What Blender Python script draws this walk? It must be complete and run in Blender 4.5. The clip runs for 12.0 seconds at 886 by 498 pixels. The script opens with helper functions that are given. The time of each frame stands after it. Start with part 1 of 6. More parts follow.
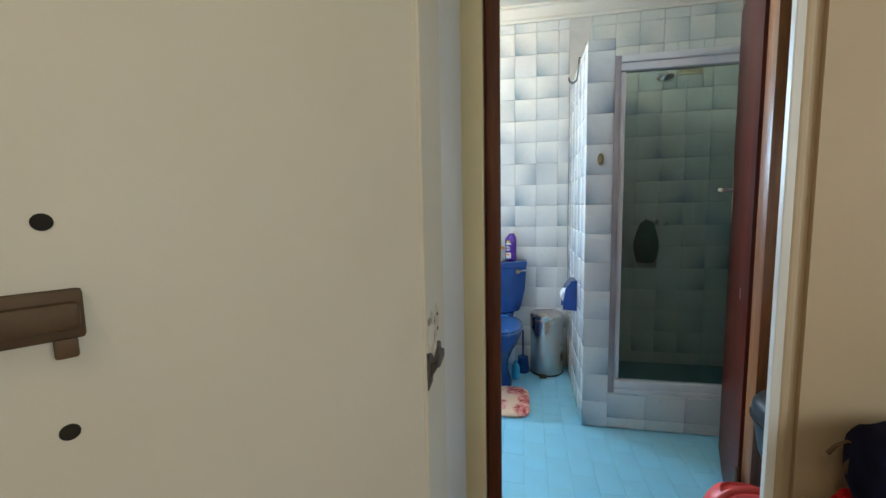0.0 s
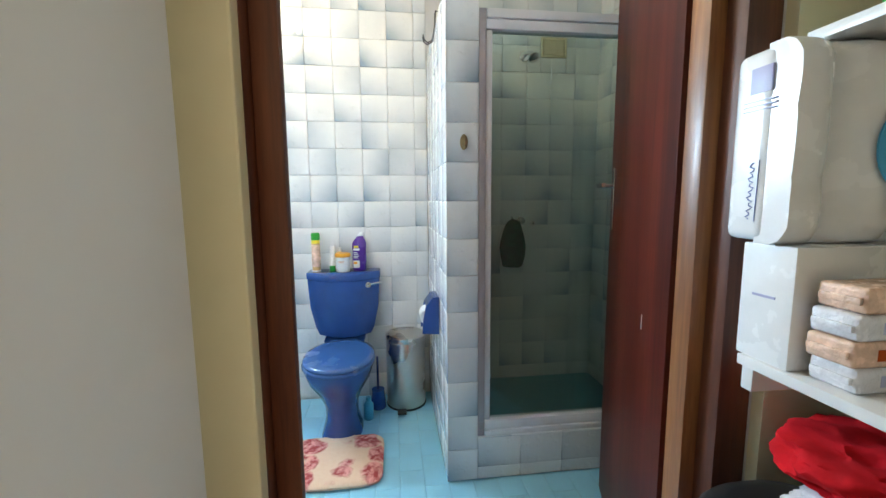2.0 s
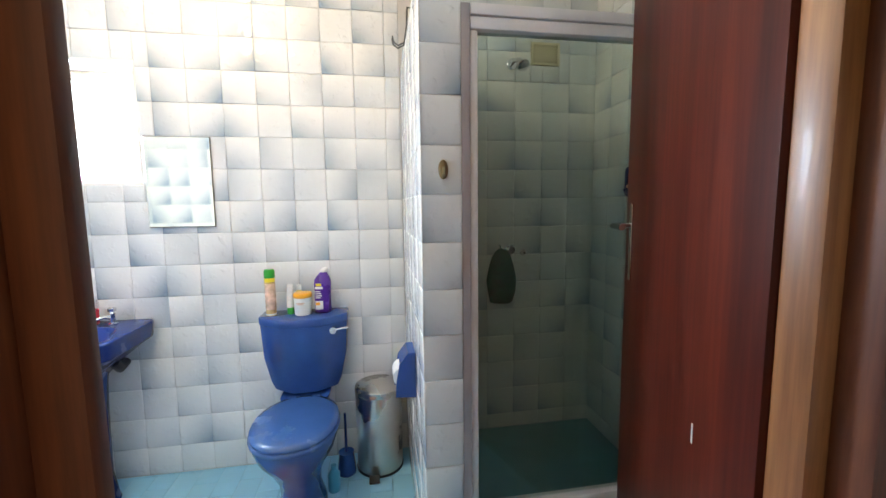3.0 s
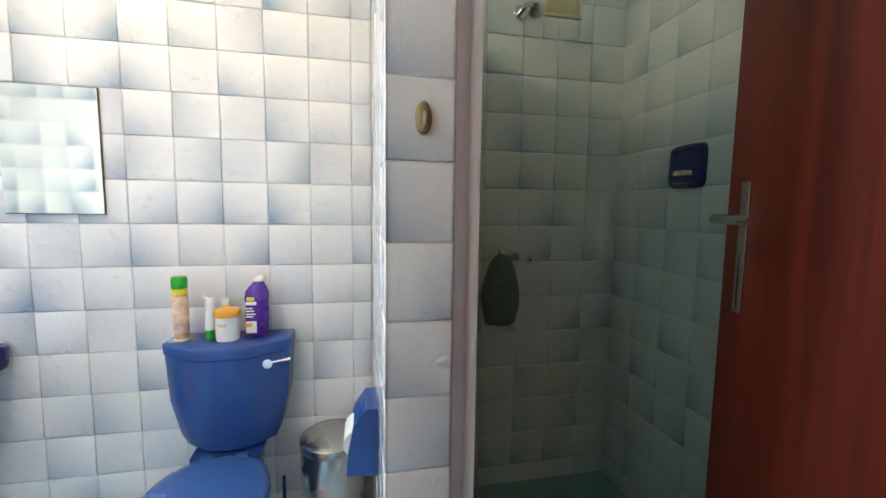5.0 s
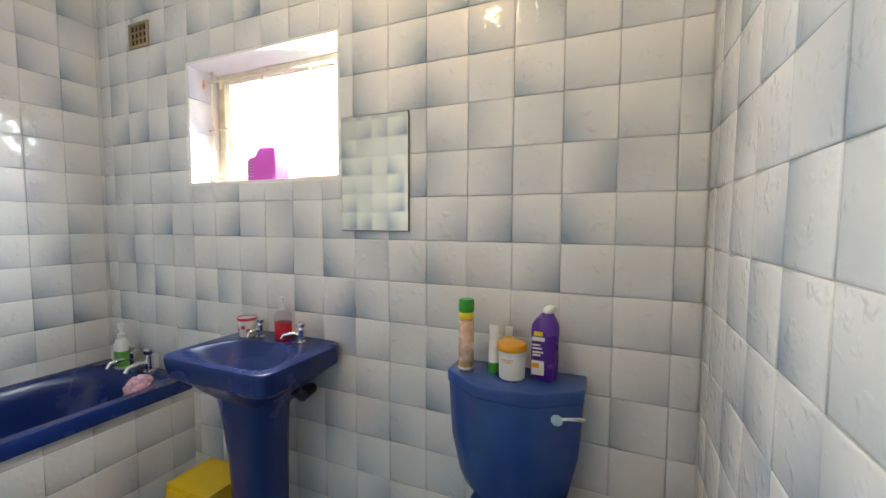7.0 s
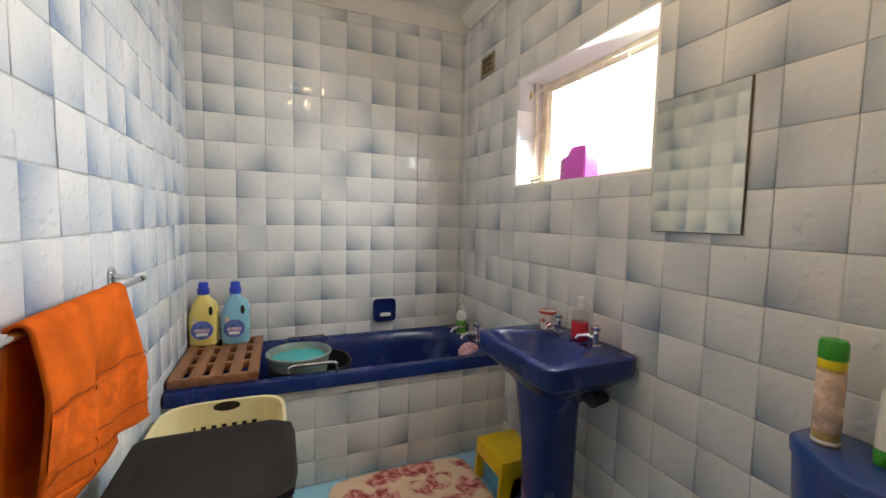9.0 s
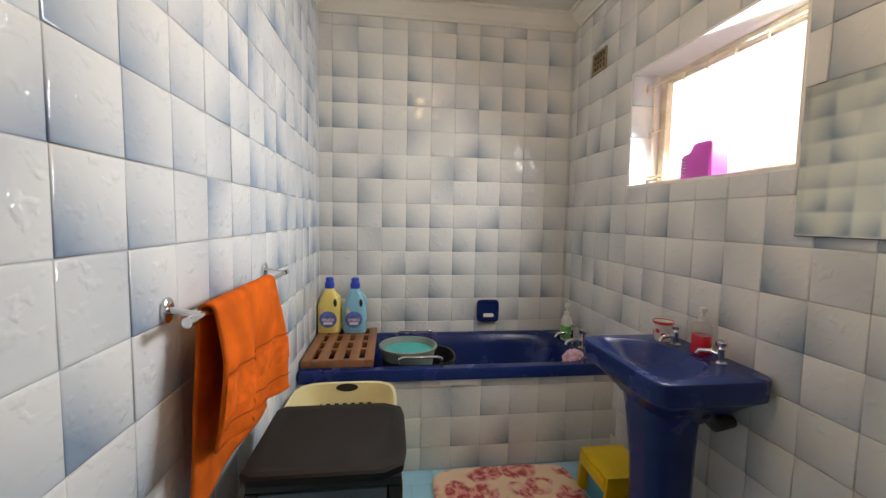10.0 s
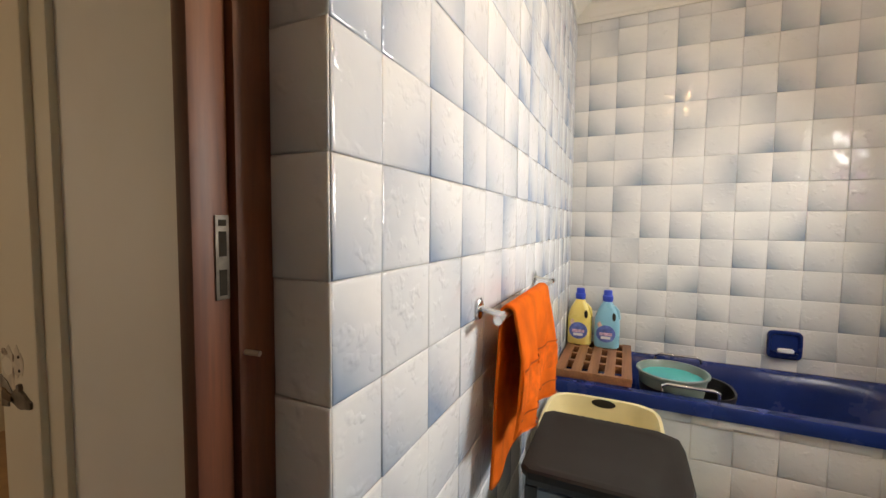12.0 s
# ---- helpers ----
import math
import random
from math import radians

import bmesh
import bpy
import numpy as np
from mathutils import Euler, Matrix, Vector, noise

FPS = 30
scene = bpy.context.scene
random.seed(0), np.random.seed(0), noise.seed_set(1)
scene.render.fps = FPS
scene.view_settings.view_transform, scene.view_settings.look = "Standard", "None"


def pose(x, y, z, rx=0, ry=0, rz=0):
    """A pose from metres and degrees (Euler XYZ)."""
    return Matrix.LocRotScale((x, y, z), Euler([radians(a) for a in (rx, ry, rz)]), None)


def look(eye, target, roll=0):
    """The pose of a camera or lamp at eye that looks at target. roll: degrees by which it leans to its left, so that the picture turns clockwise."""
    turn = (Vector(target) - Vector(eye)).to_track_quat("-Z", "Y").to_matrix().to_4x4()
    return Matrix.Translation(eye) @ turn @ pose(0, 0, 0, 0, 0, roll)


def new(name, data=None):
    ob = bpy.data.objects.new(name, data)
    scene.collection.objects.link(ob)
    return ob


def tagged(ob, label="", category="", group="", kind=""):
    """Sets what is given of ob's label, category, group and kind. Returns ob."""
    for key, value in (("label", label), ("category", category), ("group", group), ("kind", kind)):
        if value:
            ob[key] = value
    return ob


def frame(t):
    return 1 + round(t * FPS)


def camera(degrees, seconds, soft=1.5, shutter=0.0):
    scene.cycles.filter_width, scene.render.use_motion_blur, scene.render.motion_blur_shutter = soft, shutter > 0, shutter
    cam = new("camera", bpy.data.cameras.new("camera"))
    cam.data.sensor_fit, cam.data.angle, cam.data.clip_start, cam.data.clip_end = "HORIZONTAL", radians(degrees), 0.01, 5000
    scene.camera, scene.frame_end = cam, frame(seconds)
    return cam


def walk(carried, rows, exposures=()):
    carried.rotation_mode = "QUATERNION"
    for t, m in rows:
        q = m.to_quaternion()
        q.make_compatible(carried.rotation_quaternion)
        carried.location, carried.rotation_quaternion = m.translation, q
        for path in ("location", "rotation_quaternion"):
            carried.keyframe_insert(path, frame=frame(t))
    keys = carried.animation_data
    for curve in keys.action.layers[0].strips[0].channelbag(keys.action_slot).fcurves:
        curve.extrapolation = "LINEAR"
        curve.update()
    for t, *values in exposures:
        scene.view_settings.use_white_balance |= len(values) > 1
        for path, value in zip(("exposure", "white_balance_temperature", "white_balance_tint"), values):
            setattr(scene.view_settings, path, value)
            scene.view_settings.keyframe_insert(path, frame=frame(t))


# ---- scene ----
# camera and walk
cam = camera(95.4, 12.0)
PATH = [
    (0, (-0.022, -0.059, 1.206), (-0.421, 1.89, 1.0), -1.1),
    (0.5, (0.033, 0.063, 1.148), (-0.118, 2.042, 0.899), -1.1),
    (1, (0.063, 0.211, 1.119), (0.073, 2.194, 0.854), -0.8),
    (1.5, (0.059, 0.361, 1.126), (0.191, 2.34, 0.872), -0.4),
    (2, (0.073, 0.558, 1.21), (0.316, 2.529, 0.969), -0.4),
    (2.5, (0.102, 0.746, 1.293), (0.41, 2.711, 1.079), -0.9),
    (3, (0.142, 0.893, 1.322), (0.468, 2.855, 1.109), -0.7),
    (3.5, (0.148, 1.033, 1.304), (0.531, 2.985, 1.097), -0.1),
    (5.3, (0.26, 1.48, 1.267), (0.652, 3.432, 1.077), 0.9),
    (5.5, (0.267, 1.533, 1.27), (0.522, 3.508, 1.084), 1.0),
    (6, (0.228, 1.595, 1.274), (0.149, 3.586, 1.103), 0.7),
    (6.5, (0.144, 1.652, 1.28), (-0.281, 3.601, 1.132), 0.3),
    (7, (0.065, 1.727, 1.268), (-0.732, 3.557, 1.138), 0.2),
    (7.5, (0.006, 1.775, 1.267), (-1.143, 3.407, 1.143), 0.5),
    (9.5, (0.115, 1.836, 1.265), (-1.82, 2.316, 1.108), 1.2),
    (10, (0.13, 1.824, 1.269), (-1.848, 2.081, 1.117), 1.1),
    (10.5, (0.146, 1.816, 1.273), (-1.849, 1.843, 1.129), 0.9),
    (11, (0.156, 1.792, 1.274), (-1.827, 1.566, 1.138), 0.9),
    (11.5, (0.162, 1.753, 1.277), (-1.766, 1.24, 1.145), 0.8),
    (12, (0.173, 1.697, 1.275), (-1.644, 0.871, 1.15), 0.6),
]
walk(cam, [(t, look(eye, target, roll)) for t, eye, target, roll in PATH],
     [(0, 0.34, 5850, 1), (0.5, 0.42, 6000, 7), (1.0, 0.52, 5900, 6), (1.5, 0.66, 5950, 5), (2.0, 0.6, 6350, 4), (3.0, 0.54, 6900, 11), (3.6, 0.48, 7000, 15), (5.3, 0.58, 6900, 10), (5.5, 0.6, 6950, 11), (6.0, 0.32, 6850, 12), (7.0, -0.38, 7900, 12), (7.5, -0.55, 8200, 13), (9.5, -0.94, 9200, 18), (11.0, -0.88, 9400, 19), (12.0, -0.5, 10300, 21)])

# plan, metres
P = 0.152                      # tile pitch
Z0 = -0.011                    # lowest joint
XT, XR = -2.46, 1.345          # tub wall, shower wall
YD, YW = 1.38, 3.0             # door wall, window wall
ZC = 2.575                      # ceiling
WX0, WX1, WZ0, WZ1 = -1.785, -0.918, 1.435, 1.995   # window opening

# world, window light, lamps
world = bpy.data.worlds.new("world")
scene.world = world
world.use_nodes = True
wn = world.node_tree.nodes
sky = wn.new("ShaderNodeTexSky")
sky.sky_type = "NISHITA"
sky.sun_disc = False
sky.sun_elevation, sky.sun_rotation = radians(48), radians(200)
wn["Background"].inputs[1].default_value = 0.15
world.node_tree.links.new(sky.outputs[0], wn["Background"].inputs[0])

sun_data = bpy.data.lights.new("sun", "SUN")
sun_data.energy, sun_data.angle, sun_data.color = 2.5, radians(0.5), (1.0, 0.95, 0.88)
sun = new("sun", sun_data)
sun.matrix_world = look((3, -8, 9), (0, 0, 0))


def area(name, m, sx, sy, watts, colour):
    d = bpy.data.lights.new(name, "AREA")
    d.shape, d.size, d.size_y, d.energy, d.color = "RECTANGLE", sx, sy, watts, colour
    o = new(name, d)
    o.matrix_world = m
    return o


area("window_daylight", look((-1.30, YW + 0.235, 1.72), (-0.72, 1.9, 0.65)), 0.66, 0.54, 84, (0.60, 0.79, 1.0))


# Fill light added behind the camera, set in an unseen opening.
area("hall_area_fill", look((1.86, -0.9, 1.55), (-0.3, 0.5, 1.1)), 1.2, 1.1, 11, (1.0, 0.95, 0.86))


def bulb(name, place, watts, colour, radius):
    d = bpy.data.lights.new(name, "POINT")
    d.energy, d.color, d.shadow_soft_size = watts, colour, radius
    o = new(name, d)
    o.location = place
    return o


LAMP = (-0.60, 2.12, 2.43)
bulb("bathroom_bulb", LAMP, 7.4, (1.0, 0.64, 0.30), 0.05)
# Unseen lamp added to give the hall its warm light.
HALL_FILL = (-0.2, -0.75, 2.3)
bulb("hall_fill_bulb", HALL_FILL, 5.6, (1.0, 0.76, 0.50), 0.06)


# ---- materials ----
class N:
    """Short hand for building node trees."""

    def __init__(self, name):
        self.m = bpy.data.materials.new(name)
        self.m.use_nodes = True
        self.t = self.m.node_tree
        self.b = self.t.nodes["Principled BSDF"]
        self.out = self.t.nodes["Material Output"]

    def node(self, kind, **vals):
        n = self.t.nodes.new("ShaderNode" + kind)
        for k, v in vals.items():
            key = k.replace("_", " ")
            if key in n.inputs:
                n.inputs[key].default_value = v
        return n

    def link(self, a, b):
        self.t.links.new(a, b)

    def math(self, op, a, b=0.0, clamp=False):
        n = self.t.nodes.new("ShaderNodeMath")
        n.operation, n.use_clamp = op, clamp
        for i, v in enumerate((a, b)):
            if isinstance(v, (int, float)):
                n.inputs[i].default_value = v
            else:
                self.link(v, n.inputs[i])
        return n.outputs[0]

    def mix(self, fac, a, b):
        n = self.t.nodes.new("ShaderNodeMix")
        n.data_type = "RGBA"
        for s, v in ((n.inputs[0], fac), (n.inputs[6], a), (n.inputs[7], b)):
            if isinstance(v, (int, float)):
                s.default_value = v
            elif isinstance(v, tuple):
                s.default_value = (*v, 1)
            else:
                self.link(v, s)
        return n.outputs[2]

    def ramp(self, fac, lo, hi):
        n = self.t.nodes.new("ShaderNodeMapRange")
        self.link(fac, n.inputs[0])
        n.inputs[1].default_value, n.inputs[2].default_value = lo, hi
        return n.outputs[0]

    def coords(self, scale=(1, 1, 1), kind="Object"):
        c = self.node("TexCoord")
        mp = self.node("Mapping")
        mp.inputs["Scale"].default_value = scale
        self.link(c.outputs[kind], mp.inputs[0])
        return mp.outputs[0]

    def noise(self, vec, scale, detail=4.0, rough=0.55):
        n = self.node("TexNoise", Scale=scale, Detail=detail, Roughness=rough)
        if vec is not None:
            self.link(vec, n.inputs["Vector"])
        return n.outputs[0]

    def bump(self, h, strength, dist=0.002):
        n = self.node("Bump", Strength=strength, Distance=dist)
        self.link(h, n.inputs["Height"])
        self.link(n.outputs[0], self.b.inputs["Normal"])

    def base(self, v):
        if isinstance(v, tuple):
            self.b.inputs["Base Color"].default_value = (*v, 1)
        else:
            self.link(v, self.b.inputs["Base Color"])

    def set(self, rough=0.5, metal=0.0, spec=0.5, coat=0.0, trans=0.0, sss=0.0, ior=1.5):
        i = self.b.inputs
        i["Roughness"].default_value, i["Metallic"].default_value = rough, metal
        i["Specular IOR Level"].default_value, i["Coat Weight"].default_value = spec, coat
        i["Transmission Weight"].default_value, i["IOR"].default_value = trans, ior
        return self


def simple(name, col, rough=0.5, metal=0.0, vary=0.08, scale=6.0, grain=60.0, bump=0.1, spec=0.5, coat=0.0, bdist=0.001):
    """Plain surface with cloudy variation, fine grain and relief."""
    n = N(name)
    v = n.coords()
    big = n.noise(v, scale)
    fine = n.noise(v, grain, 3)
    dark = tuple(max(c * (1 - 2.2 * vary), 0) for c in col)
    light = tuple(min(c * (1 + 1.2 * vary), 1) for c in col)
    c1 = n.mix(n.ramp(big, 0.32, 0.68), dark, light)
    n.base(n.mix(n.math("MULTIPLY", fine, 0.25), c1, col))
    n.set(rough, metal, spec, coat)
    r = n.math("ADD", n.math("MULTIPLY", n.math("SUBTRACT", big, 0.5), 0.3), rough, True)
    n.link(r, n.b.inputs["Roughness"])
    if bump:
        n.bump(fine, bump, bdist)
    return n.m


def tile_material(name, white, blue, amount=1.0):
    """Hand-glazed white tile with a clouded blue-grey corner that differs from tile to tile."""
    n = N(name)
    info = n.node("ObjectInfo").outputs["Random"]
    wn1 = n.node("TexWhiteNoise")
    wn1.noise_dimensions = "1D"
    n.link(n.math("MULTIPLY", info, 917.0), wn1.inputs["W"])
    sep = n.node("SeparateColor")
    n.link(wn1.outputs["Color"], sep.inputs[0])
    r1, r2, r3 = sep.outputs
    tc = n.node("TexCoord")
    xyz = n.node("SeparateXYZ")
    n.link(tc.outputs["Object"], xyz.inputs[0])
    u = n.math("MULTIPLY", xyz.outputs[0], 1 / P)
    v = n.math("MULTIPLY", xyz.outputs[1], 1 / P)
    # the dark corner: mostly below, to one side or the other
    side = n.math("SUBTRACT", n.math("MULTIPLY", n.math("GREATER_THAN", r1, 0.68), 2.0), 1.0)
    sx = n.math("MULTIPLY", side, n.math("ADD", n.math("MULTIPLY", r3, 0.9), 0.25))
    sy = n.math("SUBTRACT", n.math("MULTIPLY", n.math("POWER", r2, 3.0), 1.5), 1.1)
    off = n.node("CombineXYZ")
    n.link(n.math("MULTIPLY", info, 57.0), off.inputs[0])
    n.link(n.math("MULTIPLY", r3, 31.0), off.inputs[1])
    vec = n.node("VectorMath")
    n.link(tc.outputs["Object"], vec.inputs[0])
    n.link(off.outputs[0], vec.inputs[1])
    p = vec.outputs[0]
    cloud = n.noise(p, 9.0, 3)
    d = n.math("ADD", n.math("MULTIPLY", u, sx), n.math("MULTIPLY", v, sy))
    d = n.math("ADD", d, n.math("MULTIPLY", n.math("SUBTRACT", cloud, 0.5), 0.40))
    f = n.math("POWER", n.ramp(d, -0.75, 0.95), 1.7)
    f = n.math("MULTIPLY", f, n.math("ADD", n.math("MULTIPLY", r3, 0.58), 0.52))
    f = n.math("ADD", n.math("MULTIPLY", f, amount), n.math("MULTIPLY", n.math("MULTIPLY", r1, r2), 0.12), True)
    mott = n.noise(p, 70.0, 3)
    base = n.mix(n.math("MULTIPLY", mott, 0.18), white, tuple(c * 0.86 for c in white))
    n.base(n.mix(f, base, blue))
    n.set(0.13, 0, 0.5)
    n.link(n.math("ADD", n.math("MULTIPLY", mott, 0.08), 0.04), n.b.inputs["Roughness"])
    n.b.inputs["Specular IOR Level"].default_value = 0.4
    lump = n.math("MULTIPLY", n.ramp(n.noise(p, 30.0, 2, 0.5), 0.52, 0.70), n.ramp(n.noise(p, 13.0, 2), 0.42, 0.62))
    wave = n.noise(p, 11.0, 2)
    n.bump(n.math("ADD", n.math("MULTIPLY", lump, 1.1), n.math("MULTIPLY", wave, 1.0)), 0.42, 0.0042)
    return n.m


def wood_material(name, dark, light, rough=0.3, axis=2, scale=1.0, coat=0.15, spec=0.5):
    n = N(name)
    sc = [14.0 * scale] * 3
    sc[axis] = 0.9 * scale
    v = n.coords(tuple(sc))
    warp = n.noise(v, 1.3, 5, 0.65)
    fine = n.noise(v, 9.0, 4)
    c = n.mix(n.ramp(warp, 0.3, 0.72), dark, light)
    n.base(n.mix(n.math("MULTIPLY", n.ramp(fine, 0.4, 0.8), 0.45), c, tuple(k * 0.5 for k in dark)))
    n.set(rough, 0, spec, coat)
    n.bump(fine, 0.12, 0.001)
    return n.m


def wall_material(name, col, stain):
    n = N(name)
    v = n.coords()
    big, mid, fine = n.noise(v, 1.7, 4), n.noise(v, 7.0, 5), n.noise(v, 160.0, 2)
    c = n.mix(n.math("MULTIPLY", n.ramp(big, 0.35, 0.75), 0.4), col, stain)
    n.base(n.mix(n.math("MULTIPLY", n.ramp(mid, 0.55, 0.8), 0.25), c, stain))
    n.set(0.55)
    n.bump(n.math("ADD", n.math("MULTIPLY", mid, 1.0), n.math("MULTIPLY", fine, 0.25)), 0.25, 0.003)
    return n.m


def floral_material(name):
    n = N(name)
    v = n.coords()
    vo = n.node("TexVoronoi", Scale=9.0)
    warp = n.noise(v, 6.0, 4)
    mixv = n.node("VectorMath")
    mixv.operation = "MULTIPLY_ADD"
    cmb = n.node("CombineXYZ")
    n.link(warp, cmb.inputs[0])
    n.link(n.noise(v, 7.3, 4), cmb.inputs[1])
    n.link(cmb.outputs[0], mixv.inputs[0])
    mixv.inputs[1].default_value = (0.12, 0.12, 0)
    n.link(v, mixv.inputs[2])
    n.link(mixv.outputs[0], vo.inputs["Vector"])
    petals = n.node("TexNoise", Scale=34.0, Detail=3.0)
    n.link(mixv.outputs[0], petals.inputs["Vector"])
    patch = n.ramp(n.noise(v, 4.6, 2), 0.40, 0.44)
    flower = n.math("MULTIPLY", n.ramp(vo.outputs["Distance"], 0.62, 0.5), patch)
    rose = n.mix(n.ramp(petals.outputs[0], 0.40, 0.60), (0.42, 0.07, 0.07), (0.78, 0.36, 0.32))
    cream = n.mix(n.noise(v, 60.0), (0.76, 0.52, 0.36), (0.82, 0.62, 0.46))
    n.base(n.mix(flower, cream, rose))
    n.set(0.95, 0, 0.15)
    n.bump(n.noise(v, 320.0, 2), 0.8, 0.004)
    return n.m


def clear_material(name, tint, dust_haze=0.0, rough=0.02):
    """Thin glass: tinted see-through with a mirror coat that follows Fresnel."""
    n = N(name)
    n.t.nodes.remove(n.b)
    tr = n.node("BsdfTransparent")
    tr.inputs[0].default_value = (*tint, 1)
    gl = n.node("BsdfGlossy", Roughness=rough)
    fr = n.node("LayerWeight", Blend=0.5)
    edge = n.math("ADD", n.math("MULTIPLY", n.math("POWER", fr.outputs["Facing"], 5.0), 0.9), 0.035, True)
    mx = n.node("MixShader")
    n.link(edge, mx.inputs[0])
    n.link(tr.outputs[0], mx.inputs[1])
    n.link(gl.outputs[0], mx.inputs[2])
    # Pale film: some dust, plus reflected haze put in as colour.
    if dust_haze:
        film = n.node("BsdfDiffuse")
        film.inputs[0].default_value = (0.62, 0.66, 0.66, 1)
        md = n.node("MixShader")
        n.link(n.math("MULTIPLY", n.ramp(n.noise(n.coords(), 3.0, 4), 0.2, 0.8), dust_haze * 2), md.inputs[0])
        n.link(mx.outputs[0], md.inputs[1])
        n.link(film.outputs[0], md.inputs[2])
        mx = md
    n.link(mx.outputs[0], n.out.inputs[0])
    return n.m


def glow_material(name, col, strength):
    n = N(name)
    n.base(col)
    n.b.inputs["Emission Color"].default_value = (*col, 1)
    n.b.inputs["Emission Strength"].default_value = strength
    return n.m


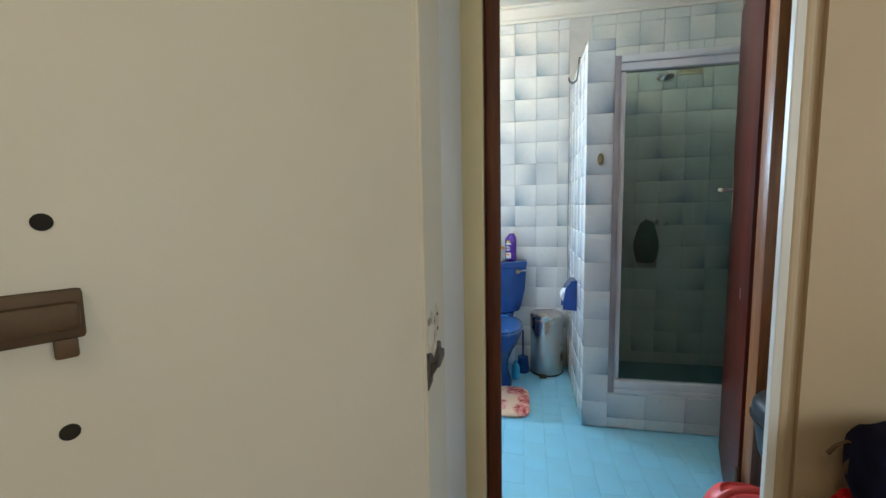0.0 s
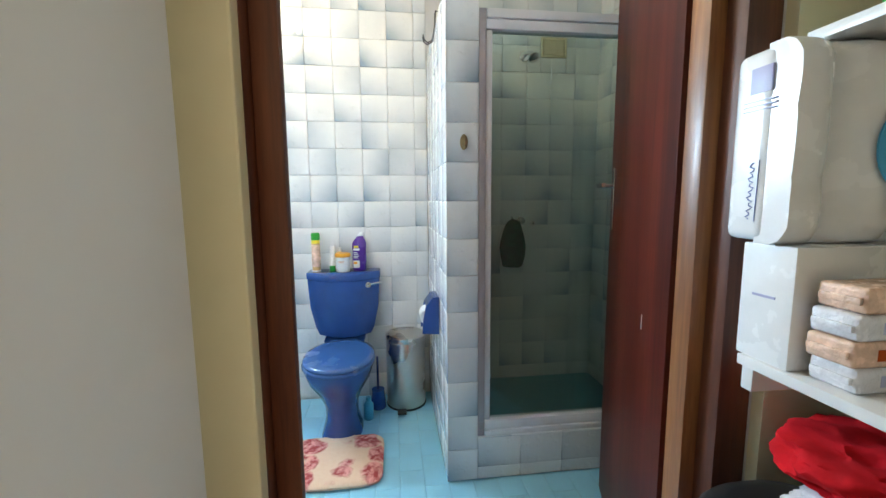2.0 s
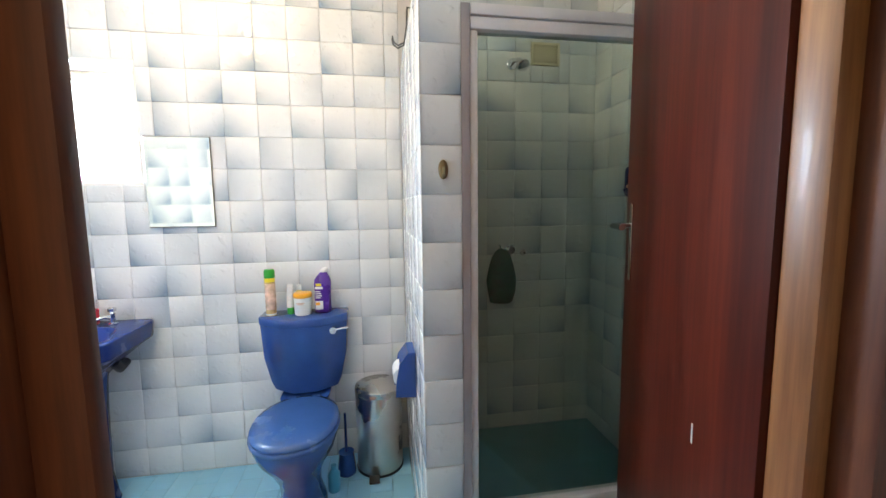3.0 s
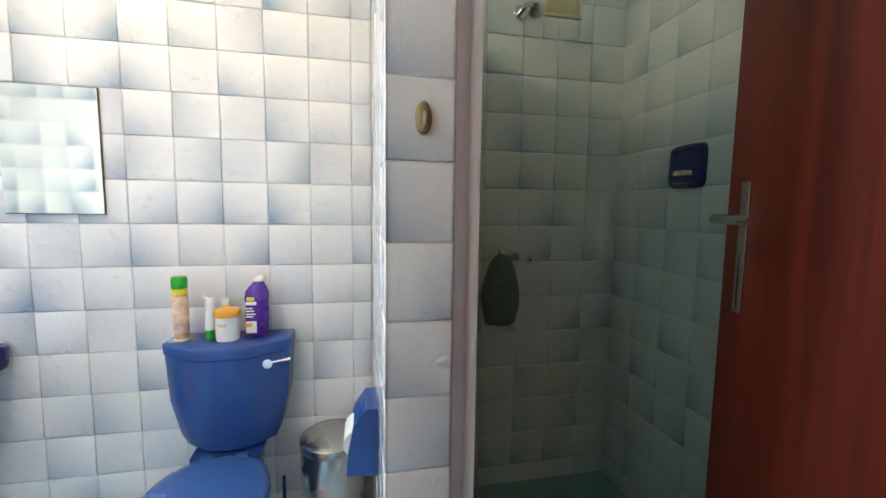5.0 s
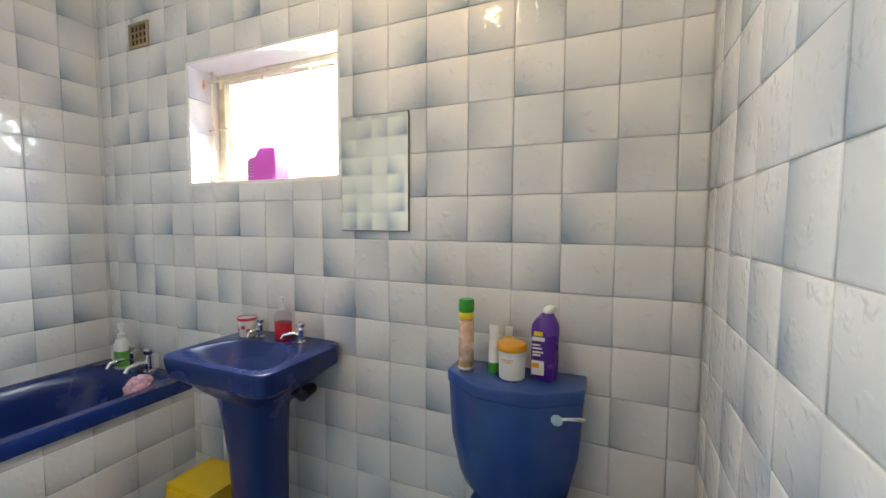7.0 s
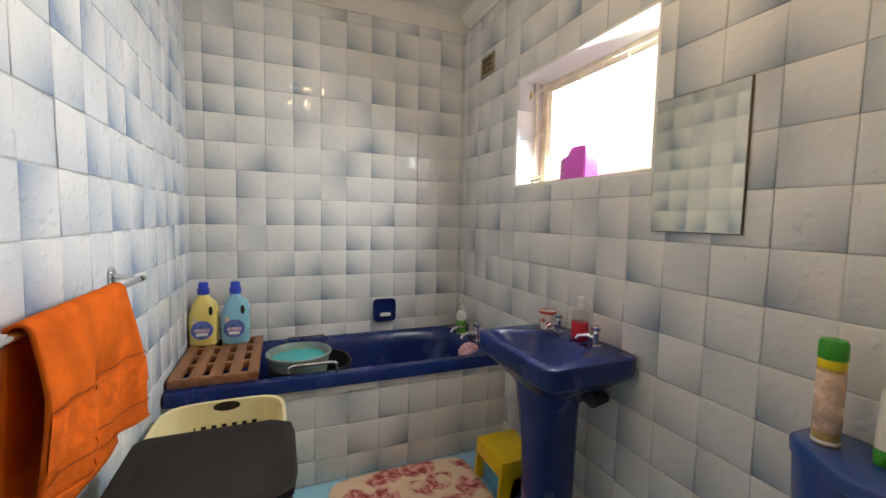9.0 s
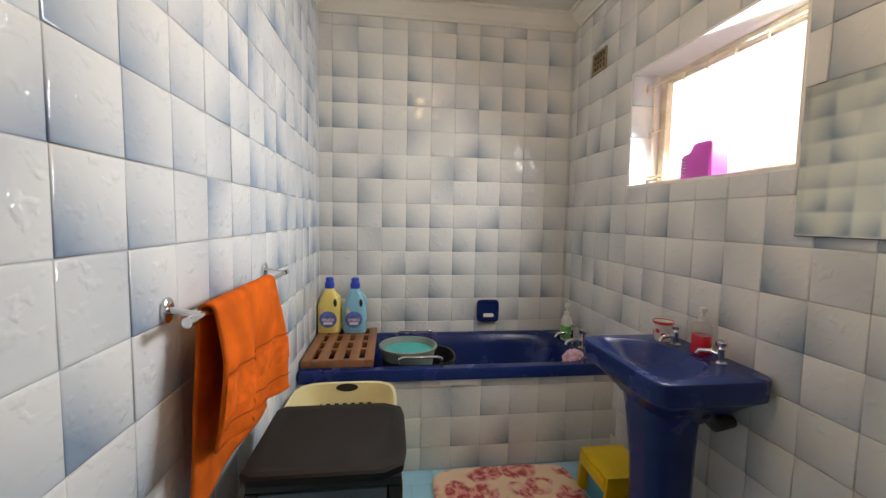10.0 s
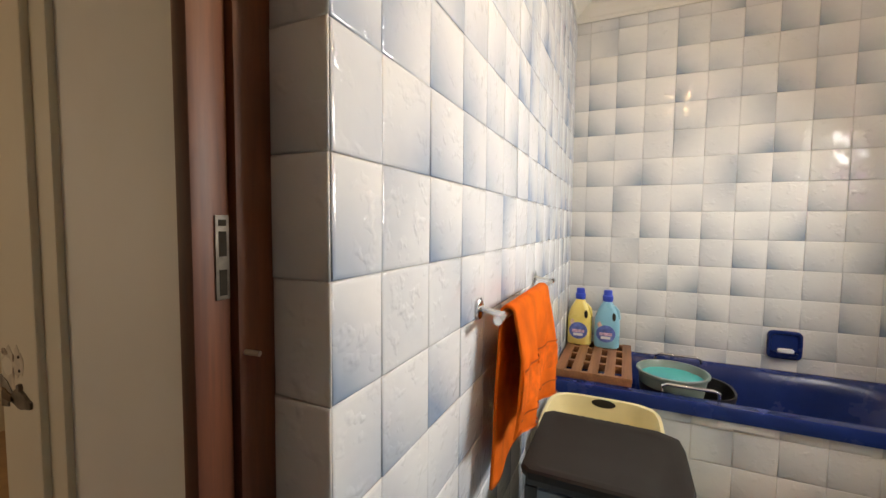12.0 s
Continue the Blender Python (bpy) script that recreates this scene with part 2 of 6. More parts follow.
M = {
    "tile": tile_material("glazed_tile", (0.80, 0.80, 0.78), (0.23, 0.30, 0.37)),
    # Same tile again, with the cold window light put into its colour.
    "tile_cool_lit": tile_material("glazed_tile_cool_lit", (0.76, 0.79, 0.82), (0.25, 0.34, 0.47), 1.2),
    "tile_warm": tile_material("glazed_tile_shower", (0.74, 0.76, 0.72), (0.34, 0.42, 0.46)),
    "grout": simple("grout", (0.58, 0.57, 0.55), 0.8, vary=0.12, scale=3, bump=0.3),
    "floor_tile": simple("blue_floor_tile", (0.28, 0.59, 0.76), 0.36, vary=0.025, scale=5, bump=0.06),
    "floor_bed": simple("floor_bed", (0.25, 0.53, 0.69), 0.5, vary=0.12),
    "hall_floor": simple("hall_floor", (0.38, 0.25, 0.14), 0.5, vary=0.12),
    "tan": wall_material("tan_wall", (0.55, 0.44, 0.30), (0.46, 0.36, 0.23)),
    "worn_steel": simple("worn_grey_steel", (0.17, 0.145, 0.12), 0.5, 0.5, vary=0.25, scale=40, bump=0.5),
    "filler": simple("filler", (0.73, 0.68, 0.58), 0.8, vary=0.04, scale=40, bump=0.15),
    "grime": simple("brown_grime", (0.42, 0.33, 0.25), 0.85, vary=0.3, scale=90, bump=0.4),
    "cream": wall_material("cream_wall", (0.72, 0.66, 0.54), (0.60, 0.53, 0.41)),
    "yellow_cream": wall_material("yellow_cream", (0.78, 0.70, 0.46), (0.66, 0.57, 0.35)),
    "white_wall": wall_material("white_wall", (0.76, 0.75, 0.72), (0.64, 0.62, 0.57)),
    "ceiling": wall_material("ceiling_paint", (0.80, 0.78, 0.72), (0.70, 0.67, 0.58)),
    "jamb": wood_material("door_frame_wood", (0.056, 0.013, 0.007), (0.20, 0.060, 0.021), 0.5, coat=0.0),
    # The jamb's wood, paler for wear and for light painted on that edge.
    "jamb_worn_lit": wood_material("door_frame_worn_lit_wood", (0.17, 0.062, 0.022), (0.42, 0.18, 0.065), 0.38, coat=0.05),
    "leaf": wood_material("mahogany_door", (0.040, 0.006, 0.004), (0.135, 0.021, 0.010), 0.42, coat=0.0, scale=0.5, spec=0.18),
    "slat": wood_material("teak_slat", (0.22, 0.085, 0.035), (0.40, 0.17, 0.08), 0.45, axis=0, coat=0),
    "navy": simple("navy_ceramic", (0.009, 0.028, 0.145), 0.25, spec=0.32, vary=0.12, bump=0.02, coat=0.0),
    "blue": simple("blue_ceramic", (0.020, 0.070, 0.26), 0.16, vary=0.08, bump=0.02, coat=0.1),
    "seat": simple("blue_seat_plastic", (0.035, 0.10, 0.29), 0.25, vary=0.05, bump=0.02),
    "chrome": simple("chrome", (0.78, 0.78, 0.78), 0.14, 1.0, vary=0.05, bump=0.0),
    "steel": simple("brushed_steel", (0.56, 0.54, 0.50), 0.30, 1.0, vary=0.06, bump=0.03),
    "brass": simple("old_brass", (0.30, 0.24, 0.14), 0.42, 1.0, vary=0.2, bump=0.1),
    "rust": simple("worn_metal", (0.13, 0.082, 0.046), 0.6, 0.6, vary=0.3, bump=0.5),
    # Near-black colour that stands for the shade inside openings.
    "hole": simple("dark_hole", (0.02, 0.015, 0.01), 0.9, bump=0.0),
    "alu": simple("white_aluminium", (0.72, 0.71, 0.72), 0.35, 0.0, vary=0.05, bump=0.05),
    "alu_grey": simple("mauve_aluminium", (0.36, 0.32, 0.33), 0.4, 0.0, vary=0.06, bump=0.05),
    "smoke": clear_material("smoked_glass", (0.83, 0.90, 0.88), dust_haze=0.016),
    "glass": clear_material("window_glass", (0.95, 0.97, 0.98)),
    "mirror": N("mirror_glass"),
    "white_paint": simple("white_board", (0.78, 0.78, 0.77), 0.35, vary=0.04, bump=0.06),
    "win_frame": simple("window_frame_paint", (0.72, 0.62, 0.45), 0.4, vary=0.12, scale=12, bump=0.15),
    "reveal": wall_material("window_reveal", (0.82, 0.80, 0.78), (0.74, 0.66, 0.52)),
    "orange": simple("orange_towel", (0.92, 0.155, 0.022), 0.95, vary=0.14, scale=10, grain=420, bump=1.0, spec=0.1, bdist=0.004),
    "orange_sheared": simple("towel_sheared_band", (0.84, 0.142, 0.021), 0.9, vary=0.14, scale=30, grain=300, bump=0.7, spec=0.1, bdist=0.003),
    "orange_band": simple("towel_band", (0.45, 0.075, 0.012), 0.85, vary=0.1, grain=300, bump=0.5, spec=0.15),
    "black_plastic": simple("black_plastic", (0.018, 0.018, 0.020), 0.42, vary=0.1, grain=220, bump=0.25),
    "grey_plastic": simple("charcoal_plastic", (0.017, 0.015, 0.014), 0.68, spec=0.3, vary=0.08, grain=260, bump=0.3),
    "drawer": simple("blue_grey_drawer", (0.12, 0.17, 0.21), 0.3, vary=0.05, bump=0.03),
    "ivory": simple("ivory_plastic", (0.78, 0.68, 0.40), 0.4, vary=0.04, bump=0.05),
    "yellow": simple("yellow_plastic", (0.80, 0.50, 0.015), 0.38, vary=0.05, bump=0.05),
    "aqua": simple("aqua_plastic", (0.06, 0.36, 0.55), 0.4, vary=0.05, bump=0.03),
    "rug": floral_material("floral_mat"),
    "bottle_yellow": simple("yellow_bottle", (0.84, 0.66, 0.20), 0.3, vary=0.03, bump=0.0),
    "bottle_blue": simple("light_blue_bottle", (0.20, 0.52, 0.66), 0.3, vary=0.03, bump=0.0),
    "cap_blue": simple("blue_cap", (0.02, 0.07, 0.52), 0.35, vary=0.03, bump=0.0),
    "label_blue": simple("blue_label", (0.10, 0.16, 0.45), 0.35, vary=0.2, scale=40, bump=0.0),
    "label_pink": simple("pink_label", (0.70, 0.45, 0.58), 0.4, vary=0.25, scale=60, bump=0.0),
    "label_white": simple("white_label", (0.78, 0.77, 0.74), 0.4, vary=0.05, bump=0.0),
    "white_plastic": simple("white_plastic", (0.80, 0.80, 0.77), 0.3, vary=0.03, bump=0.0),
    "green_cap": simple("green_cap", (0.02, 0.34, 0.03), 0.35, vary=0.04, bump=0.0),
    "yellow_cap": simple("yellow_label", (0.80, 0.62, 0.02), 0.4, vary=0.05, bump=0.0),
    "gold_can": simple("gold_can", (0.66, 0.42, 0.16), 0.35, 0.2, vary=0.2, scale=25, bump=0.0),
    "orange_lid": simple("orange_lid", (0.85, 0.38, 0.02), 0.35, vary=0.04, bump=0.0),
    "purple": simple("purple_bottle", (0.085, 0.02, 0.26), 0.28, vary=0.05, bump=0.0),
    "red_liquid": simple("red_soap", (0.62, 0.02, 0.04), 0.15, vary=0.08, bump=0.0),
    "clear": clear_material("clear_plastic", (0.92, 0.90, 0.90)),
    "magenta": simple("magenta_bottle", (0.62, 0.08, 0.50), 0.35, vary=0.06, bump=0.0),
    "green_soap": simple("green_label", (0.12, 0.50, 0.08), 0.4, vary=0.2, scale=40, bump=0.0),
    "pink_puff": simple("pink_net", (0.80, 0.47, 0.55), 0.9, vary=0.25, scale=60, bump=1.0, bdist=0.004),
    "teal": simple("teal_water", (0.01, 0.46, 0.46), 0.06, vary=0.03, bump=0.0),
    "basin_grey": simple("grey_green_basin", (0.20, 0.27, 0.24), 0.4, vary=0.08, bump=0.05),
    "green_cloth": simple("dark_green_mitt", (0.006, 0.085, 0.058), 0.95, vary=0.3, scale=40, bump=1.0, bdist=0.004),
    "red_cloth": simple("red_cloth", (0.56, 0.010, 0.018), 0.9, vary=0.15, scale=14, grain=350, bump=0.6, spec=0.15),
    "white_cloth": simple("white_cloth", (0.66, 0.67, 0.70), 0.9, vary=0.12, scale=18, grain=350, bump=0.6, spec=0.15),
    "navy_cloth": simple("dark_navy_cloth", (0.012, 0.012, 0.035), 0.95, vary=0.3, scale=20, grain=350, bump=0.8, spec=0.1),
    "coral": simple("coral_plastic", (0.66, 0.07, 0.075), 0.4, vary=0.08, bump=0.0),
    "pack": simple("paper_roll_pack", (0.88, 0.88, 0.89), 0.25, vary=0.03, scale=12, bump=0.15),
    "pack_blue": simple("pack_blue", (0.10, 0.45, 0.78), 0.3, vary=0.06, bump=0.0),
    "ink": simple("indigo_ink", (0.44, 0.45, 0.66), 0.4, vary=0.1, bump=0.0),
    "soap_peach": simple("peach_wrapper", (0.80, 0.54, 0.40), 0.25, vary=0.12, scale=40, grain=75, bump=0.8, bdist=0.005),
    "soap_white": simple("white_wrapper", (0.78, 0.76, 0.79), 0.25, vary=0.08, scale=40, grain=75, bump=0.8, bdist=0.005),
    "vent": simple("vent_plaster", (0.60, 0.55, 0.36), 0.7, vary=0.1, bump=0.2),
    "rust_stain": simple("orange_rust_stain", (0.62, 0.36, 0.16), 0.8, vary=0.3, scale=60, bump=0.2),
    "vent_old": simple("brown_vent", (0.34, 0.27, 0.17), 0.7, vary=0.2, bump=0.2),
    "lamp_glass": glow_material("lamp_globe", (1.0, 0.84, 0.60), 48.0),
    "hall_glass": glow_material("hall_globe", (1.0, 0.75, 0.48), 6.0),
    "daylight": glow_material("bright_outdoors", (0.97, 0.98, 1.0), 3.2),
    "white_door": simple("white_door_paint", (0.74, 0.70, 0.64), 0.4, vary=0.06, bump=0.08),
    "leaf_cream": wall_material("cream_door_paint", (0.70, 0.65, 0.54), (0.60, 0.53, 0.41)),
    "scrape": simple("bare_plaster", (0.66, 0.60, 0.50), 0.85, vary=0.12, scale=30, bump=0.5),
    "tray": simple("teal_shower_tray", (0.10, 0.28, 0.30), 0.35, vary=0.1, bump=0.1),
}
M["mirror"].base((0.64, 0.57, 0.45))
M["mirror"].set(0.05, 1.0)
M["mirror"] = M["mirror"].m


# ---- mesh helpers ----
def box(bm, x0, y0, z0, x1, y1, z1, bevel=0.0, seg=2, m=None):
    mat = Matrix.Translation(((x0 + x1) / 2, (y0 + y1) / 2, (z0 + z1) / 2)) @ Matrix.Diagonal((x1 - x0, y1 - y0, z1 - z0, 1))
    vs = bmesh.ops.create_cube(bm, size=1, matrix=mat)["verts"]
    if bevel:
        es = list({e for v in vs for e in v.link_edges})
        r = bmesh.ops.bevel(bm, geom=es, offset=bevel, segments=seg, profile=0.6, affect="EDGES")
        vs = list({v for v in r["verts"]} | {v for v in vs if v.is_valid})
    if m is not None:
        bmesh.ops.transform(bm, matrix=m, verts=vs)
    return bm


def B(x0, y0, z0, x1, y1, z1, bevel=0.0, seg=2, m=None):
    return box(bmesh.new(), x0, y0, z0, x1, y1, z1, bevel, seg, m)


def loft(rings, caps=(True, True), bm=None):
    """Skin through closed rings of equal count."""
    bm = bm or bmesh.new()
    vs = [[bm.verts.new(p) for p in r] for r in rings]
    k = len(vs[0])
    for a, b in zip(vs, vs[1:]):
        for i in range(k):
            bm.faces.new((a[i], a[(i + 1) % k], b[(i + 1) % k], b[i]))
    if caps[0]:
        bm.faces.new(list(reversed(vs[0])))
    if caps[1]:
        bm.faces.new(vs[-1])
    return bm


def ring(cx, cy, z, rx, ry=None, n=24, power=2.0, turn=0.0):
    """Horizontal ring; power above 2 squares it off."""
    ry = rx if ry is None else ry
    out = []
    for i in range(n):
        a = 2 * math.pi * i / n + turn
        c, s = math.cos(a), math.sin(a)
        out.append((cx + rx * math.copysign(abs(c) ** (2 / power), c), cy + ry * math.copysign(abs(s) ** (2 / power), s), z))
    return out


def lathe(cx, cy, prof, n=20, caps=(True, True)):
    return loft([ring(cx, cy, z, r, n=n) for r, z in prof], caps)


def tube(pts, r, n=8, bm=None):
    """Round bar along points."""
    pts = [Vector(p) for p in pts]
    rings = []
    up = Vector((0, 0, 1))
    for i, p in enumerate(pts):
        d = (pts[min(i + 1, len(pts) - 1)] - pts[max(i - 1, 0)]).normalized()
        s = d.cross(up)
        if s.length < 0.05:
            s = d.cross(Vector((0, 1, 0)))
        s.normalize()
        u = s.cross(d)
        rr = r[i] if isinstance(r, (list, tuple)) else r
        rings.append([p + (s * math.cos(2 * math.pi * k / n) + u * math.sin(2 * math.pi * k / n)) * rr for k in range(n)])
    return loft(rings, (True, True), bm)


def disc_on(place, normal, r, thick, n=20, ry=None):
    """A flat round plate on a surface."""
    q = Vector(normal).to_track_quat("Z", "Y").to_matrix().to_4x4()
    bm = loft([ring(0, 0, 0, r, ry or r, n), ring(0, 0, thick * 0.7, r, ry or r, n), ring(0, 0, thick, r * 0.85, (ry or r) * 0.85, n)])
    bmesh.ops.transform(bm, matrix=Matrix.Translation(place) @ q, verts=bm.verts)
    return bm


def mesh_of(bm, name, mat, smooth=True, angle=40):
    me = bpy.data.meshes.new(name)
    bmesh.ops.recalc_face_normals(bm, faces=bm.faces)
    if smooth:
        lim = radians(angle)
        for fc in bm.faces:
            fc.smooth = True
        for e in bm.edges:
            e.smooth = not (len(e.link_faces) == 2 and e.calc_face_angle(0) > lim)
    bm.to_mesh(me)
    bm.free()
    me.materials.append(mat)
    return me


def thing(name, base, label, category, group="", kind=""):
    e = new(name)
    e.location = base
    e.empty_display_size = 0.05
    return tagged(e, label, category, group, kind)


def adopt(ob, parent):
    """Hang ob, whose mesh is laid out in the world, under parent."""
    ob.parent = parent
    ob.matrix_parent_inverse = Matrix.Translation(parent.location).inverted() if parent.data is None else Matrix.Identity(4)


def part(name, bm, mat, parent, label="", smooth=True, angle=40):
    ob = new(name, mesh_of(bm, name, M[mat], smooth, angle))
    adopt(ob, parent)
    if label:
        ob["label"] = label
    return ob


def single(name, bm, mat, label, category, group="", kind="", smooth=True, angle=40):
    return tagged(new(name, mesh_of(bm, name, M[mat], smooth, angle)), label, category, group, kind)


def structure(name, bm, mat, label):
    return single(name, bm, mat, label, name.split("_")[0], kind="structure", smooth=False)


# ---- structure ----
structure("floor", B(-2.6, 1.2, -0.1, 1.5, 3.0, -0.004), "floor_bed", "pale blue tiled bathroom floor")
structure("floor_hall", B(-1.9, -1.8, -0.1, 1.9, 1.2, -0.006), "hall_floor", "brown floor of the dim hall")
structure("ceiling", B(-2.6, 1.17, ZC, 1.5, 3.2, ZC + 0.1), "ceiling", "cream painted bathroom ceiling")
structure("ceiling_hall", B(-1.9, -1.8, ZC - 0.1, 1.9, 1.17, ZC + 0.05), "ceiling", "cream painted hall ceiling")

# window wall with its opening
ww = bmesh.new()
box(ww, -2.6, YW, -0.1, WX0, YW + 0.22, ZC)
box(ww, WX1, YW, -0.1, 0.415, YW + 0.22, ZC)
box(ww, WX0, YW, -0.1, WX1, YW + 0.22, WZ0)
box(ww, WX0, YW, WZ1, WX1, YW + 0.22, ZC)
wall_window = structure("wall_north", ww, "grout", "white and blue-grey tiled wall with a small window")
wall_shower_back = structure("wall_north_east", B(0.415, YW, -0.1, 1.5, YW + 0.22, ZC), "grout", "tiled back wall of the shower")
wall_tub = structure("wall_west", B(XT - 0.14, 1.17, -0.1, XT, YW, ZC), "grout", "white and blue-grey tiled wall behind the bathtub")
wall_shower = structure("wall_east", B(XR, 1.17, -0.1, XR + 0.14, YW, ZC), "grout", "white and blue-grey tiled shower wall")
DX0, DX1, DZ = -0.20, 0.775, 2.08
wall_towel = structure("wall_south", B(XT, 1.2247, -0.1, DX0 - 0.001, YD, ZC), "grout", "tiled wall that carries the towel bar")
structure("wall_south_east", B(DX1, 1.24, -0.1, XR, YD, ZC), "white_wall", "plain wall behind the open door")
structure("wall_lintel", B(DX0, 1.17, DZ, DX1, YD, ZC), "white_wall", "wall above the bathroom door")

# hall and passage
pw = bmesh.new()
box(pw, -0.36, 0.7745, -0.1, -0.205, 1.136, ZC - 0.1)
box(pw, -0.36, 1.136, -0.1, -0.250, 1.2245, ZC - 0.1)
structure("wall_passage_west", pw, "white_wall", "white painted passage wall, scuffed")
structure("wall_nib", B(-0.2498, 1.190, -0.1, -0.1475, 1.2243, ZC - 0.1, 0.004), "yellow_cream", "yellow cream strip beside the door frame")
structure("wall_passage_east", B(1.02, 0.7005, -0.1, 1.15, 1.24, ZC - 0.1), "cream", "cream back wall of the shelf recess")
structure("wall_recess", B(0.776, 1.215, -0.1, 1.02, 1.24, ZC - 0.1), "yellow_cream", "yellow cream strip beside the door frame")
structure("wall_hall_north_east", B(0.4147, 0.667, -0.1, 1.7995, 0.700, ZC - 0.1), "tan", "beige painted hall wall")
structure("wall_hall_north_west", B(-1.9, 0.50, -0.1, -0.30, 0.62, ZC - 0.1), "cream", "beige painted hall wall")
structure("wall_hall_west", B(-1.9, -1.8, -0.1, -1.8, 0.50, ZC - 0.1), "cream", "beige painted hall wall")
# East wall with an added opening, out of view, for the hall fill.
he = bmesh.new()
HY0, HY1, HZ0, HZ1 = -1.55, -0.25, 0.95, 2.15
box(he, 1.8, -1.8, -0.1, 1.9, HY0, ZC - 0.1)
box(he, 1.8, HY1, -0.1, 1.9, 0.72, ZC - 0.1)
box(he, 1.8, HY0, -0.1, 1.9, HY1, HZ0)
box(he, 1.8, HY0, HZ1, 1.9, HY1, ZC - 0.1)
structure("wall_hall_east", he, "cream", "beige painted hall wall with an added, unseen opening")
hall_back = structure("wall_hall_south", B(-1.8, -1.8, -0.1, 1.8, -1.7, ZC - 0.1), "cream", "warm lit beige hall wall")

# folded steel door frames of the passage opening, with their shadow grooves
jw = bmesh.new()
box(jw, -0.31, 0.565, 0, -0.181, 0.716, ZC - 0.1, 0.004)
box(jw, -0.31, 0.7155, 0, -0.193, 0.775, ZC - 0.1, 0.002)
# Creamier than the wall beyond: warm hall light put into the paint.
structure("trim_passage_west", jw, "leaf_cream", "pale painted jamb in two shallow steps")
je = bmesh.new()
box(je, 0.370, 0.661, 0, 0.384, 0.674, ZC - 0.1, 0.002)
structure("trim_passage_east", je, "white_paint", "white painted jamb edge")
je2 = bmesh.new()
box(je2, 0.3842, 0.6625, 0, 0.3975, 0.680, ZC - 0.1, 0.004)
structure("trim_hall_east", je2, "tan", "beige steel jamb profile")
je3 = bmesh.new()
box(je3, 0.3977, 0.676, 0, 0.4145, 0.695, ZC - 0.1)
structure("trim_groove_east", je3, "tan", "shadow groove of the beige jamb")

# partition between toilet and shower, kerb
PX0, PX1, PY, PZ = 0.28, 0.415, 2.15, 2.02
partition = structure("wall_partition", B(PX0 + 0.006, PY + 0.006, 0, PX1, YW, PZ - 0.006), "grout", "tiled partition between toilet and shower")
kerb = structure("wall_kerb", B(PX1, PY + 0.006, 0, XR, 2.27, 0.19), "grout", "low tiled shower kerb")
structure("floor_shower", B(PX1, 2.27, 0.0, XR, YW, 0.06), "tray", "teal shower floor")
panel = structure("wall_tub_panel", B(-1.87, YD, -0.05, -1.812, YW, 0.468), "grout", "tiled front panel of the bathtub")

# cornice round the ceiling
def cornice(name, a, b, inward):
    a, b, inw = Vector(a), Vector(b), Vector(inward)
    prof = [(d, ZC + h) for d, h in ((0, -0.088), (0.012, -0.088), (0.018, -0.075), (0.03, -0.068), (0.05, -0.045), (0.068, -0.018), (0.085, -0.012), (0.085, 0.002), (0, 0.002))]
    rings = [[Vector((p.x, p.y, 0)) + inw * d + Vector((0, 0, z)) for d, z in prof] for p in (a, b)]
    return structure(name, loft(rings), "ceiling", "cream plaster cornice")


cornice("trim_cornice_west", (XT, YD), (XT, YW), (1, 0, 0))
cornice("trim_cornice_north", (XT + 0.086, YW), (XR, YW), (0, -1, 0))
cornice("trim_cornice_south", (XT + 0.086, YD), (XR, YD), (0, 1, 0))

def patch_on_reveal(x, y, z):
    pts = [(y + 0.011 * math.cos(a) * (0.7 + 0.6 * noise.noise(Vector((math.cos(a), math.sin(a), 2.0)))), z + 0.030 * math.sin(a) * (0.7 + 0.6 * noise.noise(Vector((math.sin(a), 4.0, math.cos(a)))))) for a in [2 * math.pi * i / 20 for i in range(20)]]
    return loft([[(x - 0.002, b, c) for b, c in pts], [(x, b, c) for b, c in pts]])


# window: reveal, steel frame, bars, pane
win = thing("window_1", (WX0, YW, WZ0), "small steel-framed window, bright daylight behind", "window", kind="structure")
rv = bmesh.new()
D0, D1 = YW - 0.001, YW + 0.20
box(rv, WX0, D0, WZ0 - 0.002, WX1, D1, WZ0 + 0.012)
box(rv, WX0, D0, WZ1 - 0.010, WX1, D1, WZ1 + 0.002)
box(rv, WX0 - 0.002, D0, WZ0 + 0.012, WX0 + 0.010, D1, WZ1 - 0.010)
box(rv, WX1 - 0.010, D0, WZ0 + 0.012, WX1 + 0.002, D1, WZ1 - 0.010)
part("window_sill", rv, "reveal", win, "white painted reveal with rust stains", smooth=False)
fx0, fx1, fz0, fz1, fy = WX0 + 0.012, WX1 - 0.012, WZ0 + 0.014, WZ1 - 0.012, YW + 0.15
fr = bmesh.new()
box(fr, fx0, fy, fz0, fx0 + 0.045, fy + 0.03, fz1, 0.004)
box(fr, fx1 - 0.045, fy, fz0, fx1, fy + 0.03, fz1, 0.004)
box(fr, fx0 + 0.045, fy, fz0, fx1 - 0.045, fy + 0.03, fz0 + 0.03, 0.004)
box(fr, fx0 + 0.045, fy, fz1 - 0.04, fx1 - 0.045, fy + 0.03, fz1, 0.004)
box(fr, fx0 + 0.05, fy - 0.012, fz0 + 0.03, fx0 + 0.062, fy + 0.02, fz1 - 0.04, 0.003)
part("window_frame", fr, "win_frame", win, "cream painted steel frame, rusting")
part("pane", B(fx0 + 0.045, fy + 0.012, fz0 + 0.03, fx1 - 0.045, fy + 0.016, fz1 - 0.04), "glass", win).visible_shadow = False
